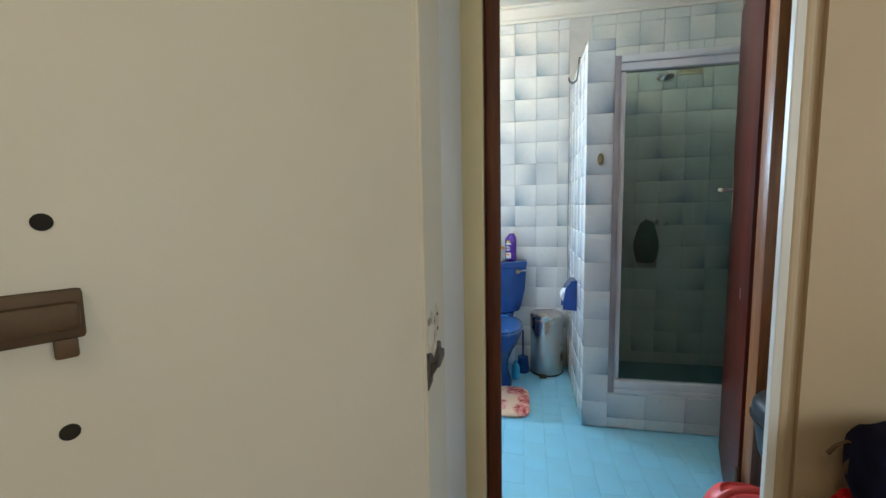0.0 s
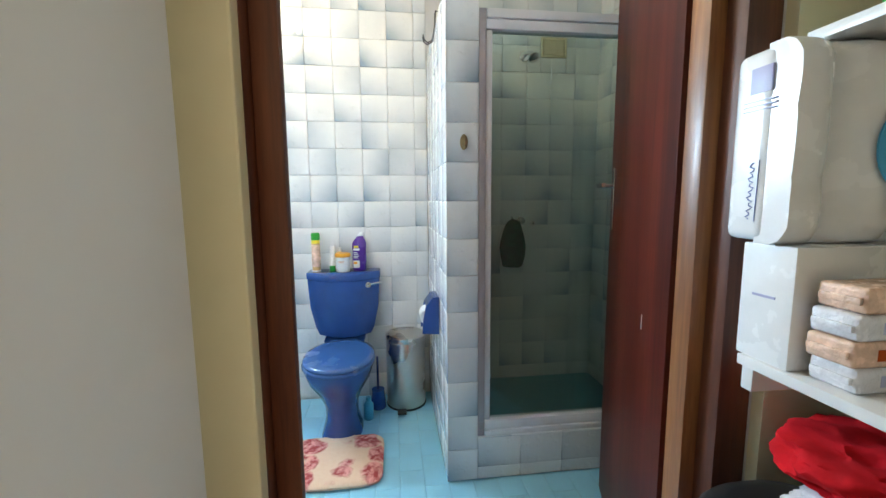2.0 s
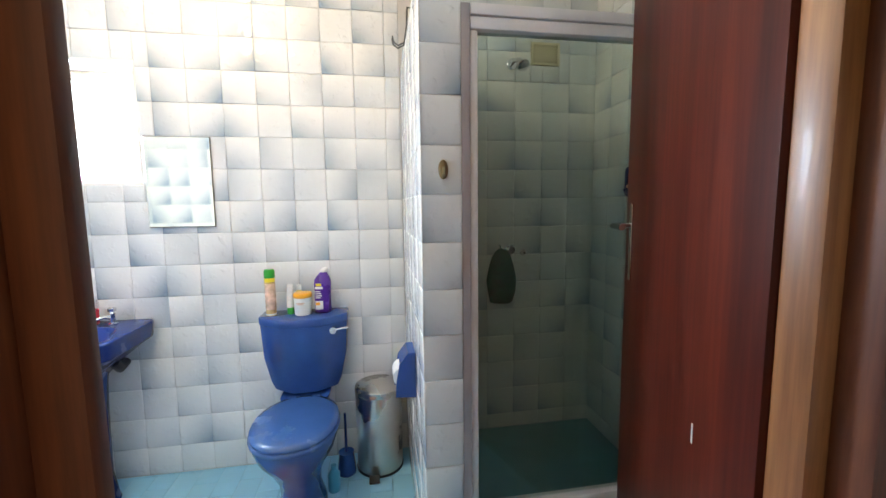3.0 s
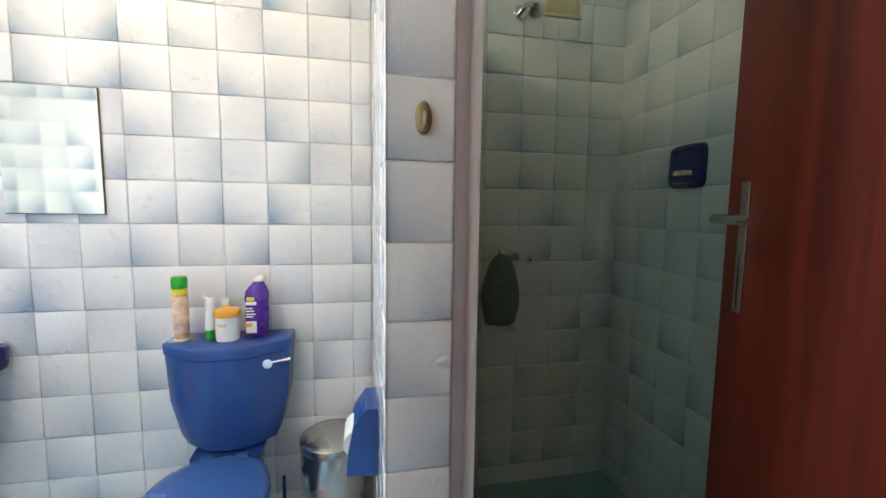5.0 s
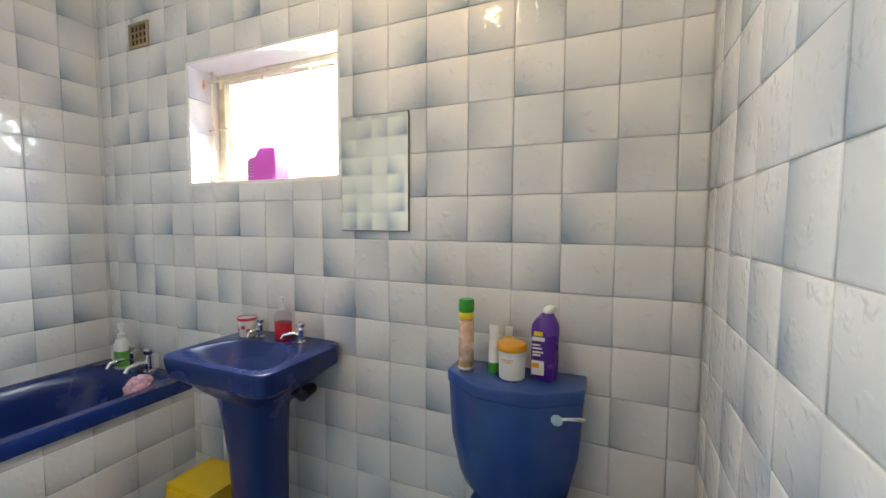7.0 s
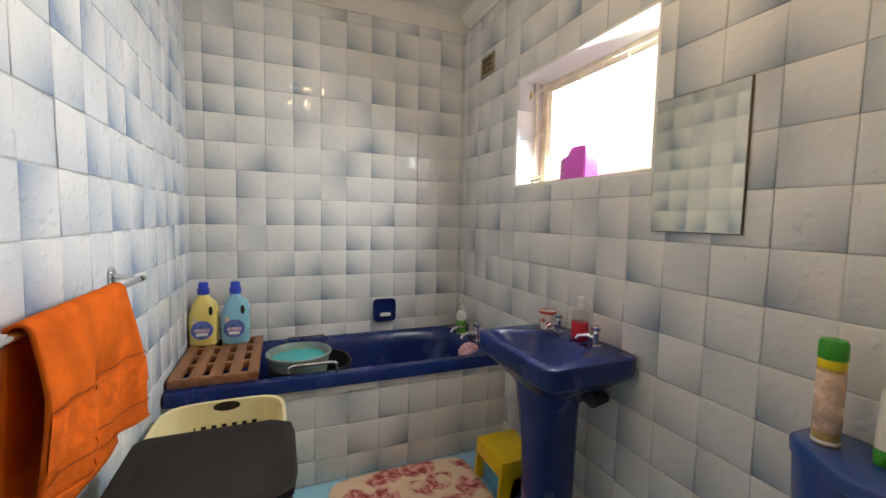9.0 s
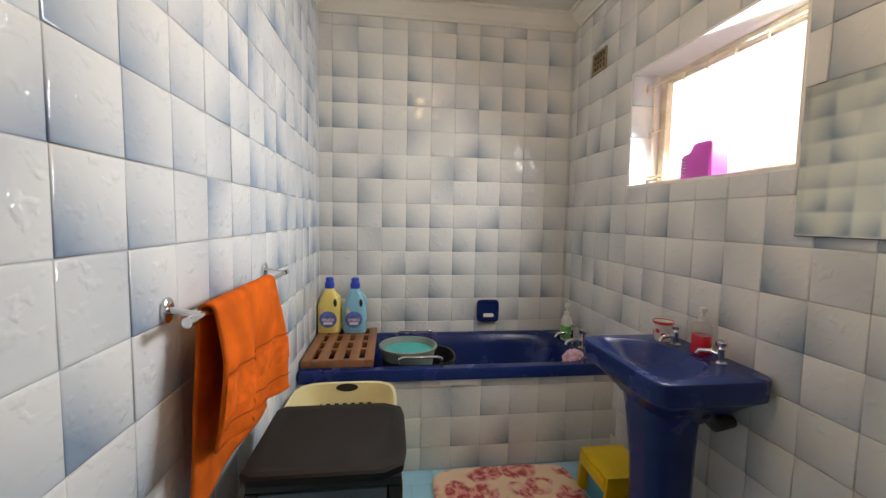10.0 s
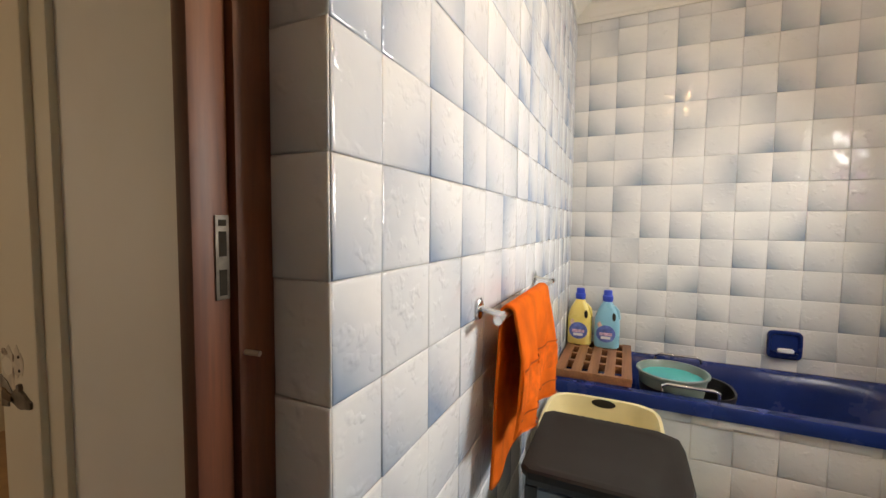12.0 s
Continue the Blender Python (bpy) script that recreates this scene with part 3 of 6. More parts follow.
for z, x1 in ((fz1 - 0.048, fx1), (fz0 + 0.26, fx0 + 0.13), (fz0 + 0.045, fx0 + 0.2)):
    part("bar", tube([(fx0, fy - 0.05, z), (x1, fy - 0.05, z)], 0.005), "win_frame", win, "thin rusty bar")
for i in range(6):
    x = fx0 + 0.085 + i * 0.135
    part("bar_stub", tube([(x, fy - 0.05, fz1 - 0.046), (x, fy - 0.05, fz1 - 0.085)], 0.004, 6), "win_frame", win)
part("bar", tube([(fx0 + 0.028, fy - 0.05, fz0), (fx0 + 0.028, fy - 0.05, fz1)], 0.005), "win_frame", win, "thin rusty bar")
part("rust_stain", patch_on_reveal(WX0 + 0.0168, YW + 0.075, WZ1 - 0.075), "rust_stain", win, "brown rust stain")
part("stay", tube([(fx0 + 0.02, fy - 0.06, fz0 + 0.01), (fx0 + 0.06, fy - 0.09, fz0 + 0.02), (fx0 + 0.16, fy - 0.10, fz0 + 0.02)], 0.005), "brass", win, "brass window stay")
single("backdrop", B(-14, 6.0, 0.9, 16, 6.05, 12), "daylight", "overexposed bright daylight outdoors", "backdrop", kind="structure", smooth=False)

# bathroom door frame, split into its posts and head
df = thing("door_frame", (0.28, 1.23, 0), "dark reddish brown wooden door frame", "door frame", kind="structure")
p1 = bmesh.new()
box(p1, -0.20, 1.225, 0, -0.147, 1.294, DZ, 0.004)
box(p1, -0.1472, 1.258, 0, -0.100, 1.285, DZ - 0.05, 0.008)
part("post", p1, "jamb", df)
p2 = bmesh.new()
box(p2, 0.672, 1.292, 0, 0.775, 1.345, DZ, 0.006)
part("post", p2, "jamb_worn_lit", df, "worn rebate edge, paler for the light on it")
p2 = bmesh.new()
box(p2, 0.704, 1.242, 0, 0.775, 1.293, DZ, 0.006)
part("post", p2, "jamb", df)
part("head", B(-0.0995, 1.242, DZ - 0.05, 0.69, 1.288, DZ, 0.003), "jamb", df)
st = bmesh.new()
box(st, -0.1425, 1.2845, 1.187, -0.1255, 1.2872, 1.282, 0.001)
part("strike_plate", st, "worn_steel", df, "steel strike plate")
for z0, z1 in ((1.192, 1.221), (1.236, 1.264), (1.270, 1.277)):
    part("strike_hole", B(-0.1385, 1.2866, z0, -0.1295, 1.2880, z1), "hole", df, "dark slot")
part("screw_pin", tube([(-0.156, 1.293, 1.122), (-0.160, 1.312, 1.121)], 0.0035), "steel", df, "small steel pin")

# the open bathroom door
HINGE, TIP = Vector((0.664, 1.349, 0)), Vector((0.908, 2.032, 0))
dv = (TIP - HINGE).normalized()
dn = Vector((dv.y, -dv.x, 0))
L = (TIP - HINGE).length
dm = Matrix((( dv.x, dn.x, 0, HINGE.x), (dv.y, dn.y, 0, HINGE.y), (0, 0, 1, 0), (0, 0, 0, 1)))
door = thing("door_1", HINGE, "varnished mahogany door standing wide open", "door", kind="structure")
part("leaf", B(0, 0, 0.012, L, 0.040, 2.03, 0.003, m=dm), "leaf", door)
def door_pt(a, b, z):
    return dm @ Vector((a, b, z))
lock = bmesh.new()
box(lock, L - 0.070, -0.004, 1.095, L - 0.046, 0.0005, 1.322, 0.0015, m=dm)
part("lock_plate", lock, "chrome", door, "narrow steel lock plate")
handle = tube([door_pt(L - 0.058, -0.002, 1.258), door_pt(L - 0.058, -0.045, 1.258), door_pt(L - 0.070, -0.055, 1.258), door_pt(L - 0.175, -0.055, 1.258)], 0.0085, 10)
part("handle", handle, "chrome", door, "chrome lever handle")
handle2 = tube([door_pt(L - 0.058, 0.042, 1.258), door_pt(L - 0.058, 0.085, 1.258), door_pt(L - 0.070, 0.095, 1.258), door_pt(L - 0.175, 0.095, 1.258)], 0.0085, 10)
part("handle", handle2, "chrome", door, "chrome lever handle")
for z in (0.25, 1.85):
    part("hinge", tube([(HINGE.x - 0.006, HINGE.y - 0.008, z), (HINGE.x - 0.006, HINGE.y - 0.008, z + 0.09)], 0.007), "brass", door, "brass hinge")
part("scuff", B(0.20, -0.0012, 0.86, 0.205, 0.0005, 0.90, m=dm), "label_white", door, "pale scratch")

# cream door leaf of the hall, half open, with fittings removed
LE, LD = Vector((-0.182, 0.574, 0)), Vector((-0.545, -0.84, 0)).normalized()
ln = Vector((0.84, -0.545, 0)).normalized()
lm = Matrix(((LD.x, ln.x, 0, LE.x), (LD.y, ln.y, 0, LE.y), (0, 0, 1, 0), (0, 0, 0, 1)))
hd = thing("door_2", LE, "cream painted door, half open, old lock fittings removed", "door", kind="structure")
part("leaf", B(0, -0.04, 0.01, 0.78, 0, 2.03, 0.004, m=lm), "leaf_cream", hd)
bolt = bmesh.new()
box(bolt, 0.418, -0.001, 1.098, 0.56, 0.010, 1.142, 0.004, m=lm)
box(bolt, 0.421, 0.008, 1.108, 0.545, 0.020, 1.132, 0.005, m=lm)
box(bolt, 0.424, -0.001, 1.082, 0.440, 0.012, 1.100, 0.003, m=lm)
box(bolt, 0.500, -0.001, 1.076, 0.520, 0.012, 1.100, 0.003, m=lm)
part("barrel_bolt", bolt, "rust", hd, "rusty barrel bolt")
for a, z in ((0.438, 1.200), (0.436, 1.013)):
    part("screw_hole", disc_on(lm @ Vector((a, 0.0002, z)), ln, 0.0075, 0.001, 14), "hole", hd, "dark screw hole")

# broken strike of the passage jamb
bs = thing("broken_strike", (-0.183, 0.60, 0.93), "broken rusty lock strike on the scraped jamb corner", "lock strike")
def slab(outline, x, depth, seed=0.0):
    """Ragged flat piece with a chamfered rim, lying on the jamb's side."""
    pts = []
    n = len(outline)
    cy, cz = sum(p[0] for p in outline) / n, sum(p[1] for p in outline) / n
    for (a, b), (c, d) in zip(outline, outline[1:] + outline[:1]):
        for i in range(5):
            f = i / 5
            w = 0.0016 * noise.noise(Vector(((a + (c - a) * f) * 260, (b + (d - b) * f) * 260, seed)))
            pts.append((a + (c - a) * f + w, b + (d - b) * f + w))
    inner = [(cy + (y - cy) * 0.93, cz + (z - cz) * 0.93) for y, z in pts]
    return loft([[(x - 0.003, y, z) for y, z in pts], [(x + depth * 0.7, y, z) for y, z in pts], [(x + depth, y, z) for y, z in inner]])


def patch(y0, z0, ry, rz, seed, x, rag=0.5):
    pts = []
    for i in range(36):
        a = 2 * math.pi * i / 36
        c, d = math.cos(a), math.sin(a)
        k = 1 + rag * noise.noise(Vector((c * 1.4, d * 1.4, seed))) + rag * 0.5 * noise.noise(Vector((c * 5, d * 5, seed)))
        pts.append((y0 + ry * c * k, z0 + rz * d * k))
    return loft([[(x - 0.002, y, z) for y, z in pts], [(x, y, z) for y, z in pts]])


part("plate", slab([(0.567, 0.966), (0.595, 0.957), (0.614, 0.939), (0.609, 0.921), (0.599, 0.913), (0.597, 0.905), (0.569, 0.901)], -0.181, 0.003, 1.0), "worn_steel", bs)
part("hook", slab([(0.619, 0.939), (0.638, 0.950), (0.651, 0.949), (0.692, 0.931), (0.690, 0.918), (0.649, 0.910), (0.612, 0.921)], -0.181, 0.005, 2.0), "worn_steel", bs, "bent torn steel hook")
part("recess", slab([(0.580, 0.943), (0.633, 0.929), (0.630, 0.918), (0.578, 0.920)], -0.179, 0.003, 3.0), "rust", bs, "rusty brown slot")
part("nub", disc_on((-0.181, 0.649, 0.953), (1, 0, 0), 0.0075, 0.006, 14), "worn_steel", bs)
part("bare_patch", patch(0.600, 0.985, 0.030, 0.042, 3.0, -0.1802, 0.45), "scrape", bs, "scraped bare plaster")
part("bare_patch", patch(0.642, 0.998, 0.017, 0.030, 9.0, -0.1801, 0.45), "scrape", bs, "scraped bare plaster")
part("filler", patch(0.599, 0.988, 0.021, 0.019, 7.0, -0.1797, 0.12), "filler", bs, "round patch of pale filler")
part("grime", patch(0.587, 1.014, 0.014, 0.006, 5.0, -0.1796, 0.6), "grime", bs, "brown dirty smear")
part("grime", patch(0.622, 0.978, 0.003, 0.009, 6.0, -0.1796, 0.6), "grime", bs, "brown dirty smear")
part("grime", patch(0.624, 1.006, 0.003, 0.007, 8.0, -0.1796, 0.6), "grime", bs, "brown dirty smear")
for y, z in ((0.647, 1.012), (0.648, 0.985)):
    part("hole", disc_on((-0.1800, y, z), (1, 0, 0), 0.0032, 0.0012, 8), "hole", bs)

# white cupboard door far back in the hall
cd = thing("door_3", (-1.3, -1.7, 0), "white painted door in the warm lit hall", "door", kind="structure")
part("leaf", B(-1.72, -1.7, 0.06, -0.90, -1.655, 2.05, 0.006), "white_door", cd)
part("door_handle", lathe(0, 0, [(0.012, 0), (0.012, 0.03), (0.026, 0.04), (0.026, 0.06), (0.012, 0.07)], 14), "rust", cd, "dark round knob").matrix_basis = Matrix.Translation((-0.945, -1.655, 1.11)) @ Matrix.Rotation(-math.pi / 2, 4, "X")


# ---- lamps: reflections show the bathroom one, the hall one is added ----
def globe(name, place, mat, label):
    t = thing(name, (place[0], place[1], ZC), label, "ceiling lamp")
    x, y, z = place
    top = ZC if y > 1.2 else ZC - 0.1
    part("base", lathe(x, y, [(0.06, top), (0.06, top - 0.02), (0.045, top - 0.035), (0.03, z + 0.055)], 20), "white_plastic", t)
    sh = lathe(x, y, [(0.028, z + 0.056), (0.050, z + 0.036), (0.062, z), (0.053, z - 0.036), (0.030, z - 0.056), (0.006, z - 0.063)], 24)
    o = part("shade", sh, mat, t, "lit glass globe")
    o.visible_shadow = False
    return t


globe("ceiling_lamp", LAMP, "lamp_glass", "round glass ceiling lamp, switched on")
globe("added_hall_lamp", HALL_FILL, "hall_glass", "round glass hall lamp, unseen, added for warm light")


# ---- shower ----
def shower_door():
    t = thing("shower_door", (0.9, 2.21, 0.195), "white framed shower door with smoked glass", "shower door")
    y, z0, z1, x0, x1 = 2.188, 0.197, 1.936, PX1, XR - 0.002
    part("wall_profile", B(x0, y - 0.030, z0, x0 + 0.030, y + 0.03, z1, 0.003), "alu_grey", t, "dull mauve wall profile")
    part("stile", B(x0 + 0.031, y - 0.02, z0 + 0.066, x0 + 0.056, y + 0.02, z1 - 0.075, 0.004), "alu", t)
    part("stile", B(x1 - 0.03, y - 0.02, z0 + 0.066, x1, y + 0.02, z1 - 0.075, 0.004), "alu", t)
    r = bmesh.new()
    box(r, x0 + 0.031, y - 0.026, z1 - 0.073, x1, y + 0.025, z1 - 0.036, 0.003)
    box(r, x0 + 0.031, y - 0.034, z1 - 0.034, x1, y + 0.028, z1, 0.004)
    part("top_rail", r, "alu", t)
    r = bmesh.new()
    box(r, x0 + 0.031, y - 0.032, z0 - 0.002, x1, y + 0.024, z0 + 0.022, 0.004)
    box(r, x0 + 0.031, y - 0.024, z0 + 0.022, x1, y + 0.020, z0 + 0.065, 0.006)
    part("bottom_rail", r, "alu", t)
    part("pane", B(x0 + 0.052, y - 0.003, z0 + 0.06, x1 - 0.028, y + 0.003, z1 - 0.07), "smoke", t, "smoked glass").visible_shadow = False


shower_door()


def wall_vent(name, x0, x1, z0, z1, y, mat, nx, nz, label):
    t = thing(name, ((x0 + x1) / 2, y, z0), label, "air vent")
    part("backing", B(x0 + 0.004, y - 0.001, z0 + 0.004, x1 - 0.004, y + 0.004, z1 - 0.004), "hole", t)
    f = bmesh.new()
    e = 0.014
    box(f, x0, y - 0.012, z0, x0 + e, y - 0.001, z1, 0.002)
    box(f, x1 - e, y - 0.012, z0, x1, y - 0.001, z1, 0.002)
    box(f, x0 + e, y - 0.012, z0, x1 - e, y - 0.001, z0 + e, 0.002)
    box(f, x0 + e, y - 0.012, z1 - e, x1 - e, y - 0.001, z1, 0.002)
    part("frame", f, mat, t)
    for i in range(1, nx):
        x = x0 + e + (x1 - x0 - 2 * e) * i / nx
        part("slat", B(x - 0.003, y - 0.010, z0 + e, x + 0.003, y - 0.002, z1 - e), mat, t)
    for i in range(1, nz):
        z = z0 + e + (z1 - z0 - 2 * e) * i / nz
        part("slat", B(x0 + e, y - 0.009, z - 0.003, x1 - e, y - 0.0025, z + 0.003), mat, t)


wall_vent("shower_vent", 0.971, 1.130, 2.052, 2.167, YW, "vent", 11, 7, "cream pierced air vent high in the shower")
wall_vent("wall_vent", -2.185, -2.035, 2.117, 2.235, YW, "vent_old", 4, 3, "brown clay air vent in the tiled wall")

sh = thing("shower_spray", (0.88, YW, 2.03), "small chrome shower head on its arm", "shower")
part("flange", disc_on((0.865, YW - 0.006, 2.05), (0, -1, 0), 0.028, 0.012), "chrome", sh)
part("arm", tube([(0.865, YW - 0.01, 2.05), (0.868, YW - 0.06, 2.055), (0.875, YW - 0.10, 2.04)], 0.010), "chrome", sh)
hb = lathe(0, 0, [(0.012, 0), (0.014, 0.02), (0.03, 0.045), (0.032, 0.055), (0.028, 0.058)], 18)
bmesh.ops.transform(hb, matrix=look((0.875, YW - 0.095, 2.045), (0.90, YW - 0.2, 1.93)) @ Matrix.Rotation(math.pi, 4, "X"), verts=hb.verts)
part("rose", hb, "chrome", sh)

mx = thing("shower_tap", (0.86, YW, 1.05), "chrome shower tap on the tiled wall", "tap")
part("flange", disc_on((0.86, YW - 0.006, 1.08), (0, -1, 0), 0.028, 0.01), "chrome", mx)
part("spindle", tube([(0.86, YW - 0.01, 1.08), (0.86, YW - 0.05, 1.08)], [0.012, 0.018]), "chrome", mx)


def soap_dish(name, place, u, n, w, h, label, bar):
    """Glazed dish on a wall: place is the middle of its back, u along the wall, n out of it."""
    u, n, p = Vector(u), Vector(n), Vector(place)
    fr = Matrix(((u.x, 0, n.x, p.x), (u.y, 0, n.y, p.y), (0, 1, 0, p.z), (0, 0, 0, 1)))
    t = thing(name, place, label, "soap dish")
    def rr(rx, ry, d, cy=0.0):
        return [(x, y + cy, d) for x, y, _ in ring(0, 0, 0, rx, ry, 24, 6.0)]
    bm = loft([rr(w / 2, h / 2, 0.004), rr(w / 2, h / 2, 0.012), rr(w / 2 * 0.94, h / 2 * 0.94, 0.022), rr(w / 2 * 0.82, h / 2 * 0.80, 0.021), rr(w / 2 * 0.74, h / 2 * 0.70, 0.008)])
    bmesh.ops.transform(bm, matrix=fr, verts=bm.verts)
    part("body", bm, "navy", t)
    lip = loft([[(x, -h * 0.30 + 0.012, z) for x, z in ((-w * .36, .006), (w * .36, .006), (w * .33, .045), (0, .058), (-w * .33, .045))],
                [(x, -h * 0.30 - 0.012, z) for x, z in ((-w * .36, .006), (w * .36, .006), (w * .30, .036), (0, .046), (-w * .30, .036))]])
    bmesh.ops.transform(lip, matrix=fr, verts=lip.verts)
    part("shelf", lip, "navy", t)
    if bar:
        s = loft([ring(0, 0, 0.0, w * .22, 0.014, 16, 3), ring(0, 0, 0.010, w * .24, 0.016, 16, 3), ring(0, 0, 0.018, w * .2, 0.012, 16, 3)])
        bmesh.ops.transform(s, matrix=fr @ Matrix.Translation((0, -h * .30 + 0.012, 0.03)) @ Matrix.Rotation(-math.pi / 2, 4, "X"), verts=s.verts)
        single("soap_bar", s, bar, "small worn soap bar lying in the dish", "soap")
    return t


soap_dish("tub_soap_dish", (XT + 0.003, 2.467, 0.662), (0, 1, 0), (1, 0, 0), 0.150, 0.150, "navy ceramic soap dish on the tiles above the bathtub", "white_plastic")
soap_dish("shower_soap_dish", (XR - 0.003, 2.600, 1.425), (0, -1, 0), (-1, 0, 0), 0.15, 0.15, "navy ceramic soap dish on the shower wall", "soap_peach")

gm = bmesh.new()
MX = 0.802
mitt = [(0.0, 0.040, 0.010), (0.012, 0.062, 0.018), (0.06, 0.076, 0.026), (0.13, 0.082, 0.028), (0.20, 0.072, 0.026), (0.255, 0.054, 0.022), (0.285, 0.034, 0.016), (0.300, 0.010, 0.008)]
loft([ring(MX, 2.955, 0.792 + z, a, b, 26, 2.3) for z, a, b in mitt], bm=gm)
for v in gm.verts:
    v.co += Vector((0.006, 0.004, 0.004)) * noise.noise(v.co * 45)
green = thing("bath_mitt", (MX, 2.955, 0.792), "dark green bath mitt hanging on the shower wall", "bath mitt")
part("mitt", gm, "green_cloth", green)
part("loop", tube([(MX, 2.955, 1.085), (MX, 2.978, 1.100), (MX, 2.994, 1.104)], 0.003, 6), "green_cloth", green)
sc = thing("suction_hook", (0.937, YW, 1.062), "small grey suction hook on the shower tiles", "hook")
part("cup", disc_on((0.937, YW - 0.004, 1.062), (0, -1, 0), 0.017, 0.010, 16), "steel", sc)
part("peg", tube([(0.937, YW - 0.012, 1.062), (0.937, YW - 0.030, 1.060), (0.937, YW - 0.034, 1.068)], 0.004, 8), "black_plastic", sc)

hk = thing("brass_hook", (0.354, PY, 1.434), "old brass robe hook on an oval plate", "hook")
part("plate", disc_on((0.354, PY - 0.0005, 1.434), (0, -1, 0), 0.0155, 0.006, 24, 0.030), "brass", hk)
part("hook", tube([(0.354, PY - 0.006, 1.423), (0.354, PY - 0.016, 1.412), (0.354, PY - 0.024, 1.418), (0.354, PY - 0.025, 1.440)], [0.006, 0.006, 0.0055, 0.007]), "brass", hk)
wh = thing("wire_hook", (0.28, 2.50, 1.95), "black wire hook hung over the partition top", "hook")
for dy in (-0.012, 0.012):
    part("wire", tube([(0.275, 2.42 + dy, 2.026), (0.273, 2.42 + dy, 1.97), (0.262, 2.42 + dy, 1.905), (0.240, 2.42 + dy, 1.893), (0.224, 2.42 + dy, 1.905), (0.220, 2.42 + dy, 1.925)], 0.003, 6), "black_plastic", wh)
part("wire", tube([(0.30, 2.42, 2.028), (0.276, 2.42, 2.030), (0.273, 2.42, 2.0)], 0.003, 6), "black_plastic", wh)

# ---- toilet ----
TX = -0.215


def toilet():
    t = thing("toilet", (TX, 2.6, 0), "blue ceramic toilet with closed seat and cistern", "toilet")
    def cring(z, w, yb, yf, ch):
        hw = w / 2
        return [(TX - hw, yb, z), (TX - hw, yf + ch * 0.75, z), (TX - hw + 0.02, yf + ch * 0.55, z), (TX - hw + ch, yf, z), (TX, yf - 0.006, z), (TX + hw - ch, yf, z), (TX + hw - 0.02, yf + ch * 0.55, z), (TX + hw, yf + ch * 0.75, z), (TX + hw, yb, z)]
    yb = YW - 0.012
    part("cistern", loft([cring(0.425, 0.26, yb, 2.85, 0.09), cring(0.438, 0.295, yb, 2.83, 0.09), cring(0.48, 0.332, yb, 2.82, 0.10), cring(0.60, 0.385, yb, 2.808, 0.11), cring(0.765, 0.405, yb, 2.80, 0.12)]), "blue", t, angle=33)
    part("cistern_lid", loft([cring(0.7655, 0.405, yb, 2.80, 0.12), cring(0.769, 0.411, yb, 2.797, 0.12), cring(0.798, 0.413, yb, 2.796, 0.12), cring(0.805, 0.409, yb, 2.799, 0.12), cring(0.808, 0.398, yb, 2.806, 0.12)]), "blue", t, "faded blue cistern lid", angle=33)
    def bring(z, cy, rx, ry, pw=2.2):
        return ring(TX, cy, z, rx, ry, 28, pw)
    part("bowl", loft([bring(0.0, 2.64, 0.105, 0.145, 2.6), bring(0.02, 2.64, 0.10, 0.14, 2.6), bring(0.09, 2.645, 0.082, 0.125), bring(0.17, 2.635, 0.085, 0.13), bring(0.25, 2.62, 0.115, 0.165), bring(0.32, 2.605, 0.155, 0.205), bring(0.375, 2.60, 0.172, 0.222), bring(0.392, 2.60, 0.170, 0.222)]), "blue", t, angle=70)
    part("neck", loft([ring(TX, 2.86, 0.25, 0.09, 0.10, 20, 4), ring(TX, 2.86, 0.39, 0.105, 0.10, 20, 4), ring(TX, 2.87, 0.4245, 0.115, 0.10, 20, 4)]), "blue", t, angle=60)
    part("seat", loft([bring(0.393, 2.595, 0.174, 0.222), bring(0.398, 2.595, 0.180, 0.228), bring(0.408, 2.595, 0.181, 0.229), bring(0.413, 2.595, 0.176, 0.224)]), "seat", t, angle=70)
    part("seat_lid", loft([bring(0.4145, 2.597, 0.174, 0.222), bring(0.418, 2.597, 0.178, 0.226), bring(0.427, 2.597, 0.176, 0.224), bring(0.434, 2.597, 0.15, 0.198), bring(0.437, 2.597, 0.09, 0.13)]), "seat", t, "worn blue lid", angle=70)
    for dx in (-0.055, 0.055):
        part("hinge", B(TX + dx - 0.02, 2.785, 0.414, TX + dx + 0.02, 2.815, 0.436, 0.006), "seat", t)
    part("lever", tube([(TX + 0.143, 2.838, 0.742), (TX + 0.143, 2.806, 0.742)], [0.013, 0.016], 14), "chrome", t, "chrome flush lever")
    part("lever_arm", tube([(TX + 0.143, 2.812, 0.742), (TX + 0.17, 2.812, 0.748), (TX + 0.215, 2.815, 0.753)], [0.006, 0.005, 0.006]), "chrome", t)


toilet()


def bottle_body(x, y, z, prof, n=20, flat=1.0, pw=2.0, turn=0.0):
    bm = loft([ring(0, 0, h, r, r * flat, n, pw) for r, h in prof])
    bmesh.ops.transform(bm, matrix=Matrix.Translation((x, y, z)) @ Matrix.Rotation(turn, 4, "Z"), verts=bm.verts)
    return bm


CT = 0.8085
can = thing("spray_can", (-0.365, 2.90, CT), "golden yellow spray can with a green cap", "spray can")
part("body", bottle_body(-0.365, 2.90, CT, [(0.022, 0), (0.0235, 0.004), (0.0235, 0.163), (0.021, 0.168)]), "gold_can", can)
part("band", bottle_body(-0.365, 2.90, CT, [(0.0237, 0.164), (0.0241, 0.166), (0.0241, 0.179), (0.022, 0.182)]), "yellow_cap", can)
